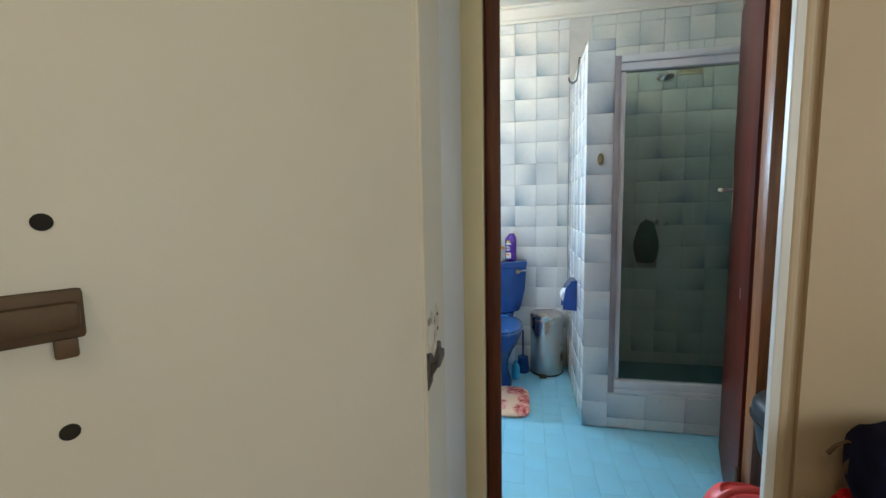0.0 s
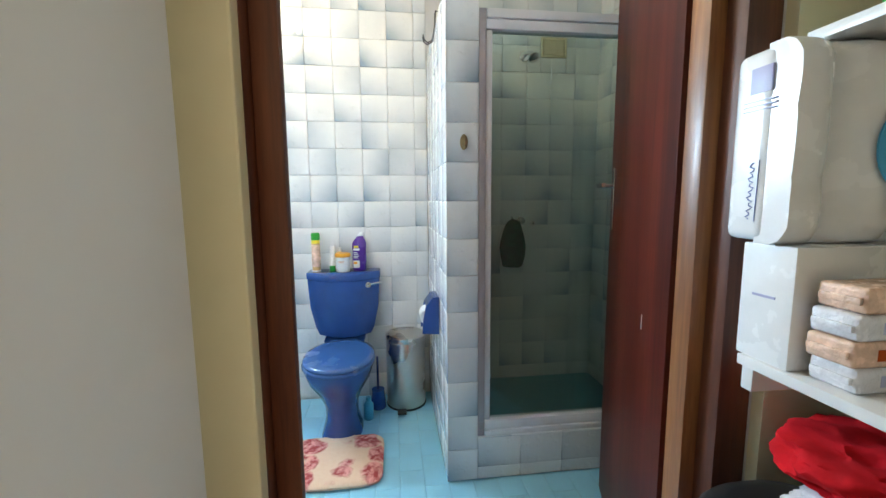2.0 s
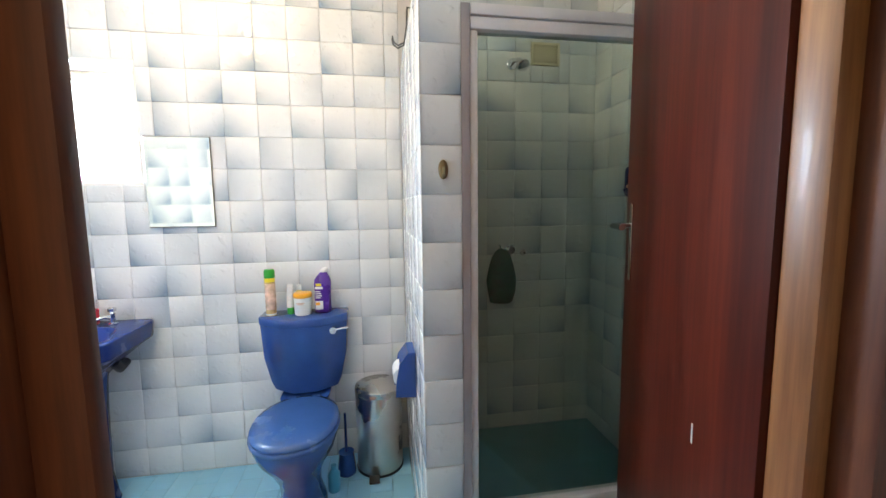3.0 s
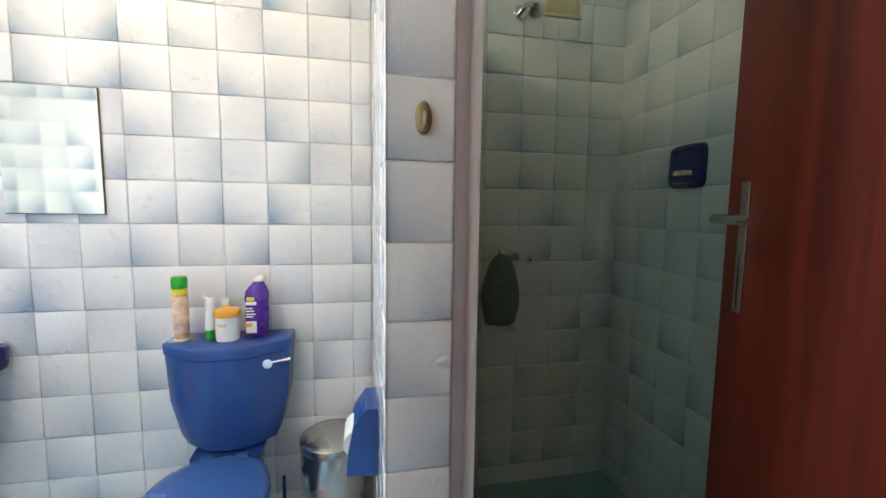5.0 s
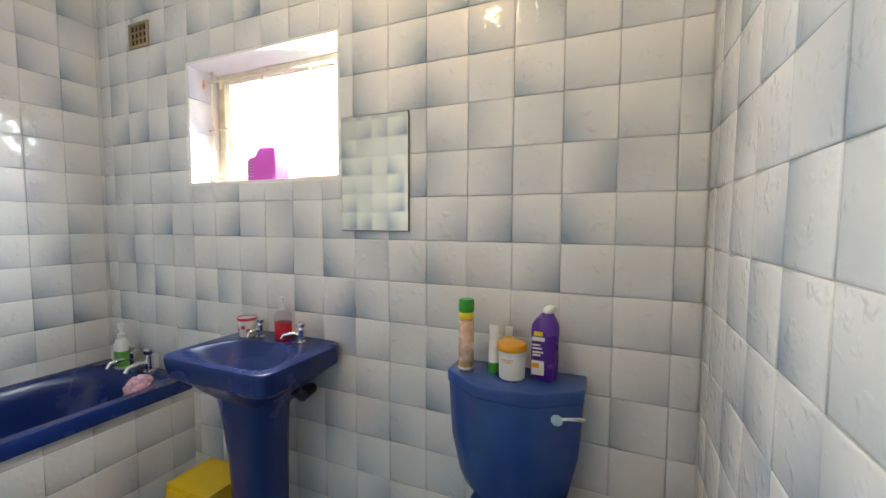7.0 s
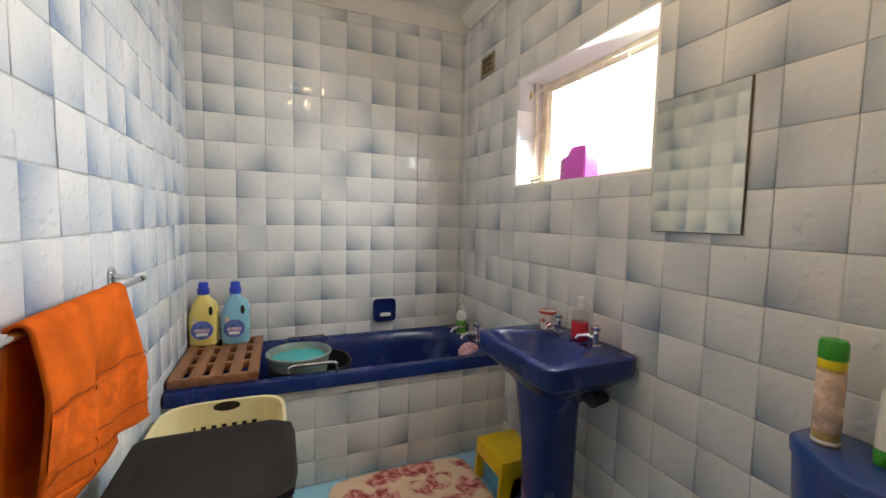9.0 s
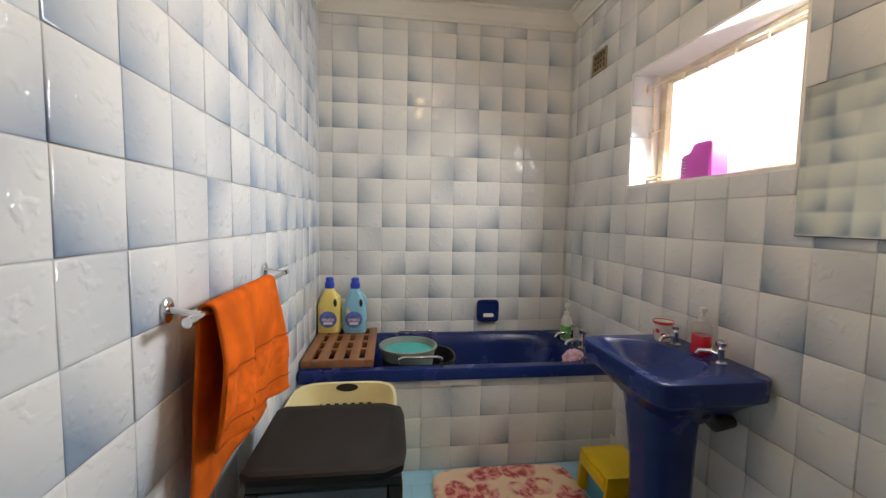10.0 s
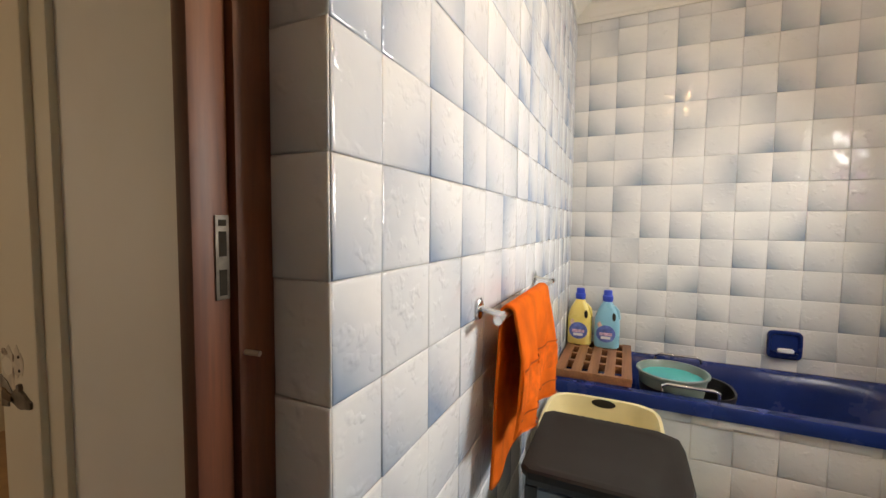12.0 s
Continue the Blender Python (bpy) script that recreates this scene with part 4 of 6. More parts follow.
part("label", bottle_body(-0.365, 2.90, CT, [(0.0236, 0.030), (0.0240, 0.0305), (0.0240, 0.1555), (0.0236, 0.156)]), "soap_peach", can, "pale peach printed sleeve")
part("foot_rim", bottle_body(-0.365, 2.90, CT, [(0.0236, 0.0042), (0.0244, 0.005), (0.0244, 0.010), (0.0236, 0.011)]), "label_white", can)
part("cap", bottle_body(-0.365, 2.90, CT, [(0.0235, 0.1825), (0.0248, 0.186), (0.0245, 0.215), (0.021, 0.223)]), "green_cap", can)
tb = thing("lotion_tube", (-0.278, 2.91, CT), "slim white tube with a green cap standing upright", "tube")
part("cap", bottle_body(-0.278, 2.91, CT, [(0.015, 0), (0.016, 0.003), (0.016, 0.03), (0.015, 0.032)]), "green_cap", tb)
part("body", loft([ring(-0.278, 2.91, CT + 0.0325, 0.016, 0.016, 18), ring(-0.278, 2.91, CT + 0.08, 0.0155, 0.011, 18), ring(-0.278, 2.91, CT + 0.146, 0.0145, 0.002, 18)]), "white_plastic", tb)
sb = thing("small_bottle", (-0.243, 2.957, CT), "small clear bottle with a white cap", "bottle")
part("body", bottle_body(-0.243, 2.957, CT, [(0.018, 0), (0.019, 0.004), (0.019, 0.095), (0.010, 0.108)]), "bottle_yellow", sb)
part("cap", bottle_body(-0.243, 2.957, CT, [(0.012, 0.1082), (0.012, 0.132)]), "white_plastic", sb)
jr = thing("plastic_jar", (-0.216, 2.890, CT), "white plastic jar with an orange lid", "jar")
part("body", bottle_body(-0.216, 2.890, CT, [(0.035, 0), (0.038, 0.003), (0.041, 0.084)], 26), "white_plastic", jr)
for zt, x0, x1 in ((0.060, -0.240, -0.203), (0.054, -0.236, -0.209)):
    part("print_line", B(x0, 2.8485, CT + zt, x1, 2.8535, CT + zt + 0.004, 0.001), "soap_peach", jr, "faint printed line")
part("lid", bottle_body(-0.216, 2.890, CT, [(0.043, 0.0845), (0.0445, 0.087), (0.0445, 0.099), (0.042, 0.105), (0.038, 0.1065)], 26), "orange_lid", jr)
pb = thing("toilet_cleaner_bottle", (-0.125, 2.915, CT), "purple toilet cleaner bottle with a white cap", "bottle")
neck = [(0.0, 0.034, 0.0), (0.005, 0.039, 0.0), (0.075, 0.040, 0.0), (0.105, 0.038, 0.001), (0.140, 0.041, 0.001), (0.162, 0.039, 0.002), (0.179, 0.030, 0.004), (0.191, 0.021, 0.006), (0.199, 0.016, 0.008)]
part("body", loft([ring(-0.125 + dx, 2.915, CT + h, r, r * 0.62, 26, 2.5) for h, r, dx in neck]), "purple", pb, angle=60)
part("label", B(-0.158, 2.8885, CT + 0.018, -0.122, 2.8935, CT + 0.060, 0.002), "label_white", pb, "white printed label")
part("label", B(-0.156, 2.8872, CT + 0.040, -0.136, 2.8883, CT + 0.054, 0.0004), "orange_lid", pb, "orange printed patch")
part("label", B(-0.153, 2.8885, CT + 0.133, -0.127, 2.8935, CT + 0.146, 0.002), "yellow_cap", pb, "yellow printed badge")
part("label", B(-0.157, 2.8885, CT + 0.118, -0.121, 2.8935, CT + 0.130, 0.002), "label_white", pb)
for zt, wd in ((0.104, 0.022), (0.094, 0.027), (0.083, 0.031), (0.074, 0.024)):
    part("print_line", B(-0.156, 2.8885, CT + zt, -0.156 + wd, 2.8935, CT + zt + 0.0045, 0.001), "label_white", pb)
part("cap", loft([ring(-0.125 + dx, 2.915, CT + h, r, r, 18) for h, r, dx in ((0.1995, 0.017, 0.009), (0.203, 0.0185, 0.010), (0.213, 0.0175, 0.014), (0.219, 0.013, 0.017), (0.222, 0.006, 0.018))]), "white_plastic", pb, "tilted white cap")

# bin, brush, roll holder, mat
BX, BY, BR = 0.131, 2.878, 0.113
bn = thing("pedal_bin", (BX, BY, 0), "shiny steel pedal bin with a domed lid", "bin")
part("body", lathe(BX, BY, [(BR, 0.012), (BR + 0.002, 0.02), (BR + 0.002, 0.395), (BR, 0.40)], 36), "steel", bn)
part("base_ring", lathe(BX, BY, [(BR + 0.002, 0), (BR + 0.005, 0.003), (BR + 0.005, 0.0118)], 30), "black_plastic", bn)
part("lid", lathe(BX, BY, [(BR + 0.003, 0.4005), (BR + 0.005, 0.405), (BR + 0.004, 0.428), (BR - 0.008, 0.436), (0.05, 0.441), (0.005, 0.442)], 36), "steel", bn)
part("pedal", B(BX - 0.055, BY - BR - 0.06, 0.013, BX - 0.005, BY - BR - 0.004, 0.022, 0.004), "black_plastic", bn)
br = thing("toilet_brush", (-0.035, 2.84, 0), "toilet brush in a blue holder", "toilet brush")
part("holder", lathe(-0.035, 2.84, [(0.042, 0), (0.045, 0.004), (0.042, 0.05), (0.036, 0.105), (0.038, 0.112)], 20), "blue", br)
part("handle", tube([(-0.035, 2.84, 0.105), (-0.036, 2.842, 0.31)], [0.007, 0.006]), "navy", br)
tp = thing("teal_bottle", (-0.085, 2.72, 0), "small teal plastic bottle on the floor", "bottle")
part("body", bottle_body(-0.085, 2.72, 0, [(0.026, 0), (0.028, 0.004), (0.028, 0.085), (0.014, 0.105)]), "aqua", tp)
part("cap", bottle_body(-0.085, 2.72, 0, [(0.013, 0.1052), (0.013, 0.125)]), "aqua", tp)
rh = thing("roll_holder", (0.279, 2.47, 0.66), "blue ceramic toilet roll holder with a white roll", "roll holder")
hx = PX0
side = [(0, 0.575), (0.0, 0.755), (-0.030, 0.755), (-0.062, 0.712), (-0.076, 0.640), (-0.080, 0.580)]
for y0, y1 in ((2.405, 2.418), (2.522, 2.535)):
    part("side", loft([[(hx + x, y0, z) for x, z in side], [(hx + x, y1, z) for x, z in side]]), "blue", rh, angle=30)
part("hood", loft([[(hx, y, 0.755), (hx - 0.030, y, 0.755), (hx - 0.062, y, 0.712), (hx - 0.058, y, 0.708), (hx - 0.028, y, 0.748), (hx, y, 0.748)] for y in (2.4182, 2.5218)]), "blue", rh, angle=30)
roll = bmesh.new()
loft([[(hx - 0.048 + 0.040 * math.cos(a), y, 0.655 + 0.040 * math.sin(a)) for a in [2 * math.pi * i / 22 for i in range(22)]] for y in (2.420, 2.520)], bm=roll)
part("roll", roll, "white_plastic", rh, "white paper roll")


def mat_rug(name, x0, x1, y0, y1, label):
    bm = bmesh.new()
    cx, cy, rx, ry = (x0 + x1) / 2, (y0 + y1) / 2, (x1 - x0) / 2, (y1 - y0) / 2
    rr = [ring(cx, cy, 0.0, rx - 0.008, ry - 0.008, 96, 6), ring(cx, cy, 0.006, rx, ry, 96, 6), ring(cx, cy, 0.016, rx, ry, 96, 6), ring(cx, cy, 0.025, rx - 0.010, ry - 0.010, 96, 6)]
    rr += [ring(cx, cy, 0.027, rx * k, ry * k, 96, 5.5) for k in (0.88, 0.78, 0.68, 0.56, 0.44, 0.30, 0.15)]
    rr = [[(x + 0.004 * noise.noise(Vector((x * 30, y * 30, z * 60))), y + 0.004 * noise.noise(Vector((y * 30, x * 30, 2))), z + (0.004 * noise.noise(Vector((x * 14, y * 14, 5))) if z > 0.02 else 0)) for x, y, z in r] for r in rr]
    loft(rr, bm=bm)
    return single(name, bm, "rug", label, "mat")


mat_rug("toilet_mat", -0.43, 0.005, 2.16, 2.535, "cream toilet mat with red roses on the blue floor")
mat_rug("bath_mat", -1.775, -1.33, 2.03, 2.72, "cream bath mat with red roses in front of the bathtub")

# mirror
mi = thing("wall_mirror", (-0.76, YW, 1.238), "frameless rectangular mirror on the tiles", "mirror")
part("backing", B(-0.906, YW - 0.010, 1.236, -0.616, YW - 0.006, 1.658, 0.001), "worn_steel", mi)
part("glass", B(-0.904, YW - 0.0145, 1.238, -0.618, YW - 0.0102, 1.656, 0.0012, 1), "mirror", mi, smooth=False)

# ---- basin ----
def basin():
    cx = -1.155
    t = thing("pedestal_basin", (cx, 2.78, 0), "navy blue ceramic basin on a pedestal", "basin")
    def rr(z, hw, y0, y1, pw=5.0, taper=0.0):
        out = []
        for x, y, _ in ring(0, 0, 0, 1, 1, 40, pw):
            yy = (y0 + y1) / 2 + y * (y1 - y0) / 2
            out.append((cx + x * hw * (1 - taper * (1 - y) / 2), yy, z))
        return out
    def hollow(z, hw, y0, y1, pw):
        out = []
        for x, y, _ in ring(0, 0, 0, 1, 1, 40, pw):
            k = (y + 1) / 2
            out.append((cx + x * hw * (1 - 0.34 * k ** 1.6), (y0 + y1) / 2 + y * (y1 - y0) / 2, z))
        return out
    yb = YW - 0.008
    out = loft([rr(0.590, 0.095, 2.71, 2.93, 3), rr(0.640, 0.132, 2.682, yb, 4), rr(0.700, 0.206, 2.632, yb, 6), rr(0.722, 0.236, 2.606, yb, 8), rr(0.727, 0.243, 2.600, yb, 9), rr(0.734, 0.246, 2.597, yb, 9), rr(0.794, 0.252, 2.592, yb, 9), rr(0.799, 0.250, 2.594, yb, 9), rr(0.801, 0.246, 2.598, yb, 9),
                hollow(0.801, 0.226, 2.620, 2.872, 4.5), hollow(0.798, 0.221, 2.624, 2.868, 4.4), hollow(0.786, 0.206, 2.640, 2.856, 4), hollow(0.745, 0.172, 2.672, 2.835, 3.4), hollow(0.705, 0.11, 2.70, 2.80, 2.6), hollow(0.695, 0.02, 2.745, 2.765, 2)])
    part("bowl", out, "navy", t, angle=28)
    part("pedestal", loft([ring(cx, 2.80, 0, 0.105, 0.105, 28, 3), ring(cx, 2.80, 0.02, 0.10, 0.10, 28, 3), ring(cx, 2.805, 0.12, 0.082, 0.088, 28, 3), ring(cx, 2.80, 0.40, 0.09, 0.095, 28, 3), ring(cx, 2.79, 0.56, 0.104, 0.102, 28, 3), ring(cx, 2.785, 0.67, 0.125, 0.110, 28, 3)]), "navy", t, angle=60)
    part("drain", lathe(cx, 2.755, [(0.022, 0.696), (0.022, 0.6995), (0.012, 0.699)], 16), "chrome", t)
    part("waste_pipe", tube([(cx + 0.12, 2.86, 0.64), (cx + 0.12, 2.90, 0.60), (cx + 0.10, 2.975, 0.60)], 0.022, 12), "black_plastic", t, "black waste pipe")
    part("bracket", B(cx + 0.205, 2.93, 0.715, cx + 0.225, 2.985, 0.735, 0.003), "steel", t)


basin()


def pillar_tap(name, x, y, z, toward, label, k=1.0):
    t = thing(name, (x, y, z), label, "tap", group=name + "s")
    d = Vector((toward[0], toward[1], 0)).normalized()
    def turned(prof, n):
        return lathe(x, y, [(r * k, z + h * k) for r, h in prof], n)
    part("body", turned([(0.018, 0), (0.020, 0.003), (0.012, 0.009), (0.011, 0.045), (0.013, 0.049)], 16), "chrome", t)
    o = Vector((x, y, z + 0.026 * k))
    part("spout", tube([o, o + (d * 0.030 + Vector((0, 0, 0.010))) * k, o + (d * 0.064 + Vector((0, 0, 0.004))) * k, o + (d * 0.072 + Vector((0, 0, -0.010))) * k], [0.008 * k, 0.008 * k, 0.0075 * k, 0.007 * k], 10), "chrome", t)
    part("head", turned([(0.010, 0.0492), (0.008, 0.056), (0.017, 0.060), (0.018, 0.072), (0.011, 0.078)], 8), "chrome", t)


pillar_tap("basin_tap", -1.265, 2.915, 0.801, (0.12, -1), "chrome pillar tap on the navy basin")
pillar_tap("basin_tap", -1.060, 2.925, 0.801, (-0.9, -0.6), "chrome pillar tap on the navy basin")
pillar_tap("tub_tap", -2.055, 2.945, 0.526, (0, -1), "chrome bath tap on the tub rim", 1.5)
pillar_tap("tub_tap", -2.20, 2.945, 0.526, (0, -1), "chrome bath tap on the tub rim", 1.5)
cup = thing("paper_cup", (-1.325, 2.905, 0.801), "white cup with red flowers and a red band", "cup")
part("body", loft([ring(-1.325, 2.905, z, r, n=22) for r, z in ((0.029, 0.8012), (0.030, 0.804), (0.037, 0.876), (0.035, 0.876), (0.028, 0.808))]), "white_plastic", cup)
part("band", loft([ring(-1.325, 2.905, z, r, n=22) for r, z in ((0.0372, 0.868), (0.0385, 0.871), (0.0388, 0.879), (0.0375, 0.880))], (False, False)), "coral", cup, "red rim band")
for a, z in ((-1.9, 0.832), (-1.2, 0.842), (-0.6, 0.828)):
    r = 0.0335
    part("flower", disc_on((-1.325 + r * math.cos(a), 2.905 + r * math.sin(a), z), (math.cos(a), math.sin(a), -0.1), 0.009, 0.0015, 9), "coral", cup, "red printed flower")
sp = thing("hand_soap_pump", (-1.155, 2.93, 0.801), "clear pump bottle of red hand soap", "soap bottle")
part("soap", bottle_body(-1.155, 2.93, 0.8015, [(0.030, 0), (0.032, 0.003), (0.032, 0.068), (0.031, 0.070)], 22, 0.7, 4), "red_liquid", sp, "red liquid soap")
part("bottle", bottle_body(-1.155, 2.93, 0.8015, [(0.033, 0.0705), (0.033, 0.10), (0.026, 0.112), (0.012, 0.118)], 22, 0.7, 4), "clear", sp, "clear plastic")
part("pump", lathe(-1.155, 2.93, [(0.014, 0.920), (0.014, 0.938), (0.006, 0.940), (0.006, 0.955), (0.013, 0.957), (0.013, 0.970), (0.005, 0.973)], 14), "white_plastic", sp)
part("nozzle", tube([(-1.155, 2.93, 0.964), (-1.13, 2.905, 0.962)], 0.004), "white_plastic", sp)

# ---- bathtub ----
def bathtub():
    t = thing("bathtub", (-2.12, 2.2, 0), "navy blue built-in bathtub", "bathtub")
    x0, x1, y0, y1 = XT + 0.006, -1.795, YD + 0.007, YW - 0.007
    cx, cy = (x0 + x1) / 2, (y0 + y1) / 2
    def rr(z, ix, iy, pw, sy=0.0):
        return [(cx + a * ((x1 - x0) / 2 - ix), cy + sy + b * ((y1 - y0) / 2 - iy), z) for a, b, _ in ring(0, 0, 0, 1, 1, 64, pw)]
    part("shell", loft([rr(0.468, 0.0, 0.0, 60), rr(0.515, 0.0, 0.0, 60), rr(0.526, 0.006, 0.006, 50), rr(0.526, 0.055, 0.10, 12), rr(0.520, 0.065, 0.115, 9), rr(0.46, 0.085, 0.135, 7), rr(0.22, 0.13, 0.24, 6, 0.02), rr(0.14, 0.17, 0.32, 5, 0.03), rr(0.13, 0.25, 0.5, 4, 0.03)], (False, True)), "navy", t, angle=50)
    for x in (-1.885, -2.375):
        h = [(x, 1.87 + 0.0, 0.524), (x, 1.87, 0.548), (x, 1.89, 0.556), (x, 2.07, 0.556), (x, 2.09, 0.548), (x, 2.09, 0.524)]
        part("grab_handle", tube(h, 0.0075, 10), "chrome", t, "chrome grab handle")
    chip = B(-1.8045, 2.075, 0.437, -1.802, 2.265, 0.4695, 0.001)
    part("chip", chip, "white_paint", t, "chipped bare patch under the rim")


bathtub()


def duckboard():
    t = thing("slatted_duckboard", (-2.15, 1.57, 0.527), "brown teak slatted board across the tub end", "bath board")
    x0, x1, y0, y1, z = -2.43, -1.845, 1.395, 1.745, 0.527
    w, g = 0.046, (y1 - y0 - 5 * 0.046) / 4
    for i in range(5):
        a = y0 + i * (w + g)
        part("slat", B(x0 - 0.001, a, z + 0.018, x1 + 0.001, a + w, z + 0.040, 0.003), "slat", t)
    for x in (x0, -2.30, -2.17, -2.04, x1 - 0.030):
        part("batten", B(x, y0 + 0.002, z, x + 0.030, y1 - 0.002, z + 0.037, 0.003), "slat", t)


duckboard()


def detergent(name, x, y, mat, label):
    z = 0.5675
    t = thing(name, (x, y, z), label, "bottle", group="detergent bottles")
    bm = bmesh.new()
    prof = [(0.0, 0.062, 0.040), (0.006, 0.068, 0.045), (0.12, 0.070, 0.046), (0.17, 0.066, 0.044), (0.22, 0.050, 0.038), (0.255, 0.030, 0.028), (0.268, 0.022, 0.022)]
    loft([[(x + b, y + a, z + h) for a, b, _ in ring(0, 0, 0, ry, rx, 26, 2.8)] for h, ry, rx in prof], bm=bm)
    part("body", bm, mat, t)
    grip = tube([(x + 0.006, y + 0.034, z + 0.238), (x + 0.008, y + 0.054, z + 0.215), (x + 0.008, y + 0.062, z + 0.17), (x + 0.008, y + 0.058, z + 0.135)], [0.011, 0.012, 0.012, 0.013], 10)
    part("grip", grip, mat, t)
    # Flat dark disc: the grip opening's shade put in as colour.
    part("grip_shade", disc_on((x + 0.0405, y + 0.037, z + 0.185), (1, 0.35, 0.12), 0.010, 0.003, 16, 0.024), "hole", t, "dark disc painted for the shade in the grip opening")
    part("label", disc_on((x + 0.0425, y - 0.004, z + 0.085), (1, 0, 0), 0.052, 0.0045, 22, 0.050), "label_blue", t, "round blue label with pink print")
    part("print", B(x + 0.0475, y - 0.038, z + 0.075, x + 0.0485, y + 0.030, z + 0.092), "label_pink", t)
    part("print", B(x + 0.0475, y - 0.030, z + 0.055, x + 0.0485, y + 0.022, z + 0.070), "label_white", t)
    part("flash", disc_on((x + 0.041, y - 0.030, z + 0.135), (1, 0, 0.1), 0.020, 0.003, 16), "soap_peach", t, "orange printed flash")
    part("cap", lathe(x, y, [(0.027, z + 0.2685), (0.029, z + 0.272), (0.029, z + 0.300), (0.024, z + 0.304), (0.023, z + 0.330), (0.019, z + 0.333)], 20), "cap_blue", t)


detergent("fabric_softener_bottle", -2.35, 1.460, "bottle_yellow", "yellow detergent bottle with a blue cap on the slats")
detergent("fabric_softener_bottle", -2.34, 1.612, "bottle_blue", "light blue detergent bottle with a blue cap on the slats")

bw = thing("wash_basin", (-2.05, 1.93, 0.35), "grey-green round basin of teal water inside the tub", "washing bowl")
bcx, bcy = -2.06, 1.925
part("bowl", loft([ring(bcx, bcy, z, r, n=36) for r, z in ((0.10, 0.36), (0.118, 0.365), (0.150, 0.555), (0.160, 0.562), (0.160, 0.570), (0.150, 0.571), (0.142, 0.560), (0.128, 0.47))], (True, True)), "basin_grey", bw)
part("water", lathe(bcx, bcy, [(0.1385, 0.535), (0.1385, 0.537)], 32), "teal", bw, "teal soapy water")
bk = thing("black_tub", (-2.085, 1.985, 0.13), "black plastic washing tub standing in the bathtub", "washing tub")
part("body", loft([ring(-2.085, 1.985, z, r * 0.86, r, 36, 2.6) for r, z in ((0.15, 0.133), (0.155, 0.14), (0.205, 0.495), (0.205, 0.505), (0.196, 0.503), (0.15, 0.15))]), "black_plastic", bk)
pp = thing("soap_pump_bottle", (-2.235, 2.885, 0.527), "white and green pump soap bottle on the tub rim", "soap bottle")
part("body", bottle_body(-2.225, 2.915, 0.527, [(0.033, 0), (0.036, 0.004), (0.036, 0.12), (0.024, 0.148), (0.013, 0.154)], 20, 0.75, 3), "white_plastic", pp)
part("label", bottle_body(-2.225, 2.915, 0.527, [(0.0365, 0.014), (0.0368, 0.016), (0.0368, 0.088), (0.0365, 0.092)], 20, 0.76, 3), "green_soap", pp, "green label")
part("pump", lathe(-2.225, 2.915, [(0.016, 0.6815), (0.016, 0.704), (0.006, 0.706), (0.006, 0.736), (0.015, 0.738), (0.015, 0.755)], 14), "white_plastic", pp)
part("nozzle", tube([(-2.225, 2.915, 0.747), (-2.190, 2.89, 0.747), (-2.182, 2.884, 0.738)], 0.005), "white_plastic", pp)
rb = thing("round_soap_box", (-2.30, 2.93, 0.527), "white round soap box leaning on the tiles", "soap box")
part("box", disc_on((-2.30, 2.955, 0.573), (0.45, -0.9, 0.1), 0.042, 0.024, 24), "white_plastic", rb)
pf = bmesh.new()
bmesh.ops.create_icosphere(pf, subdivisions=4, radius=0.062, matrix=Matrix.Translation((-1.965, 2.85, 0.49)))
for v in pf.verts:
    d = v.co - Vector((-1.965, 2.85, 0.49))
    v.co = Vector((-1.965, 2.85, 0.49)) + d * (1 + 0.16 * noise.noise(v.co * 50) + 0.1 * noise.noise(v.co * 110))
puff = single("bath_puff", pf, "pink_puff", "pink net bath puff hanging at the taps", "bath puff")

# ---- yellow step stool ----
def stool():
    t = thing("step_stool", (-1.5, 2.83, 0), "yellow plastic child's step stool with an aqua underside", "stool")
    x0, x1, y0, y1, h = -1.60, -1.36, 2.715, 2.94, 0.205
    part("top", B(x0 + 0.012, y0 + 0.01, h - 0.02, x1 - 0.012, y1 - 0.01, h, 0.008), "yellow", t)
    for xa, xb in ((x0, x0 + 0.018), (x1 - 0.018, x1)):
        pr = [(y0 - 0.006, 0), (y0 + 0.05, 0), (y0 + 0.06, 0.09), (y0 + 0.085, 0.125), ((y0 + y1) / 2, 0.138), (y1 - 0.085, 0.125), (y1 - 0.06, 0.09), (y1 - 0.05, 0), (y1 + 0.006, 0), (y1 - 0.01, h - 0.002), (y0 + 0.01, h - 0.002)]
        bm = bmesh.new()
        a = [bm.verts.new((xa, y, z)) for y, z in pr]
        b = [bm.verts.new((xb, y, z)) for y, z in pr]
        bm.faces.new(a)
        bm.faces.new(list(reversed(b)))
        for i in range(len(pr)):
            bm.faces.new((a[i], b[i], b[(i + 1) % len(pr)], a[(i + 1) % len(pr)]))
        bmesh.ops.triangulate(bm, faces=[fc for fc in bm.faces if len(fc.verts) > 4])
        part("side", bm, "yellow", t, angle=30)
    part("apron", B(x0 + 0.019, y0 + 0.002, h - 0.07, x1 - 0.019, y0 + 0.016, h - 0.0205, 0.003), "yellow", t)
    part("inner_box", B(x0 + 0.03, y0 + 0.03, 0.0, x1 - 0.03, y1 - 0.03, 0.13, 0.01), "aqua", t, "aqua blue inner step")


stool()

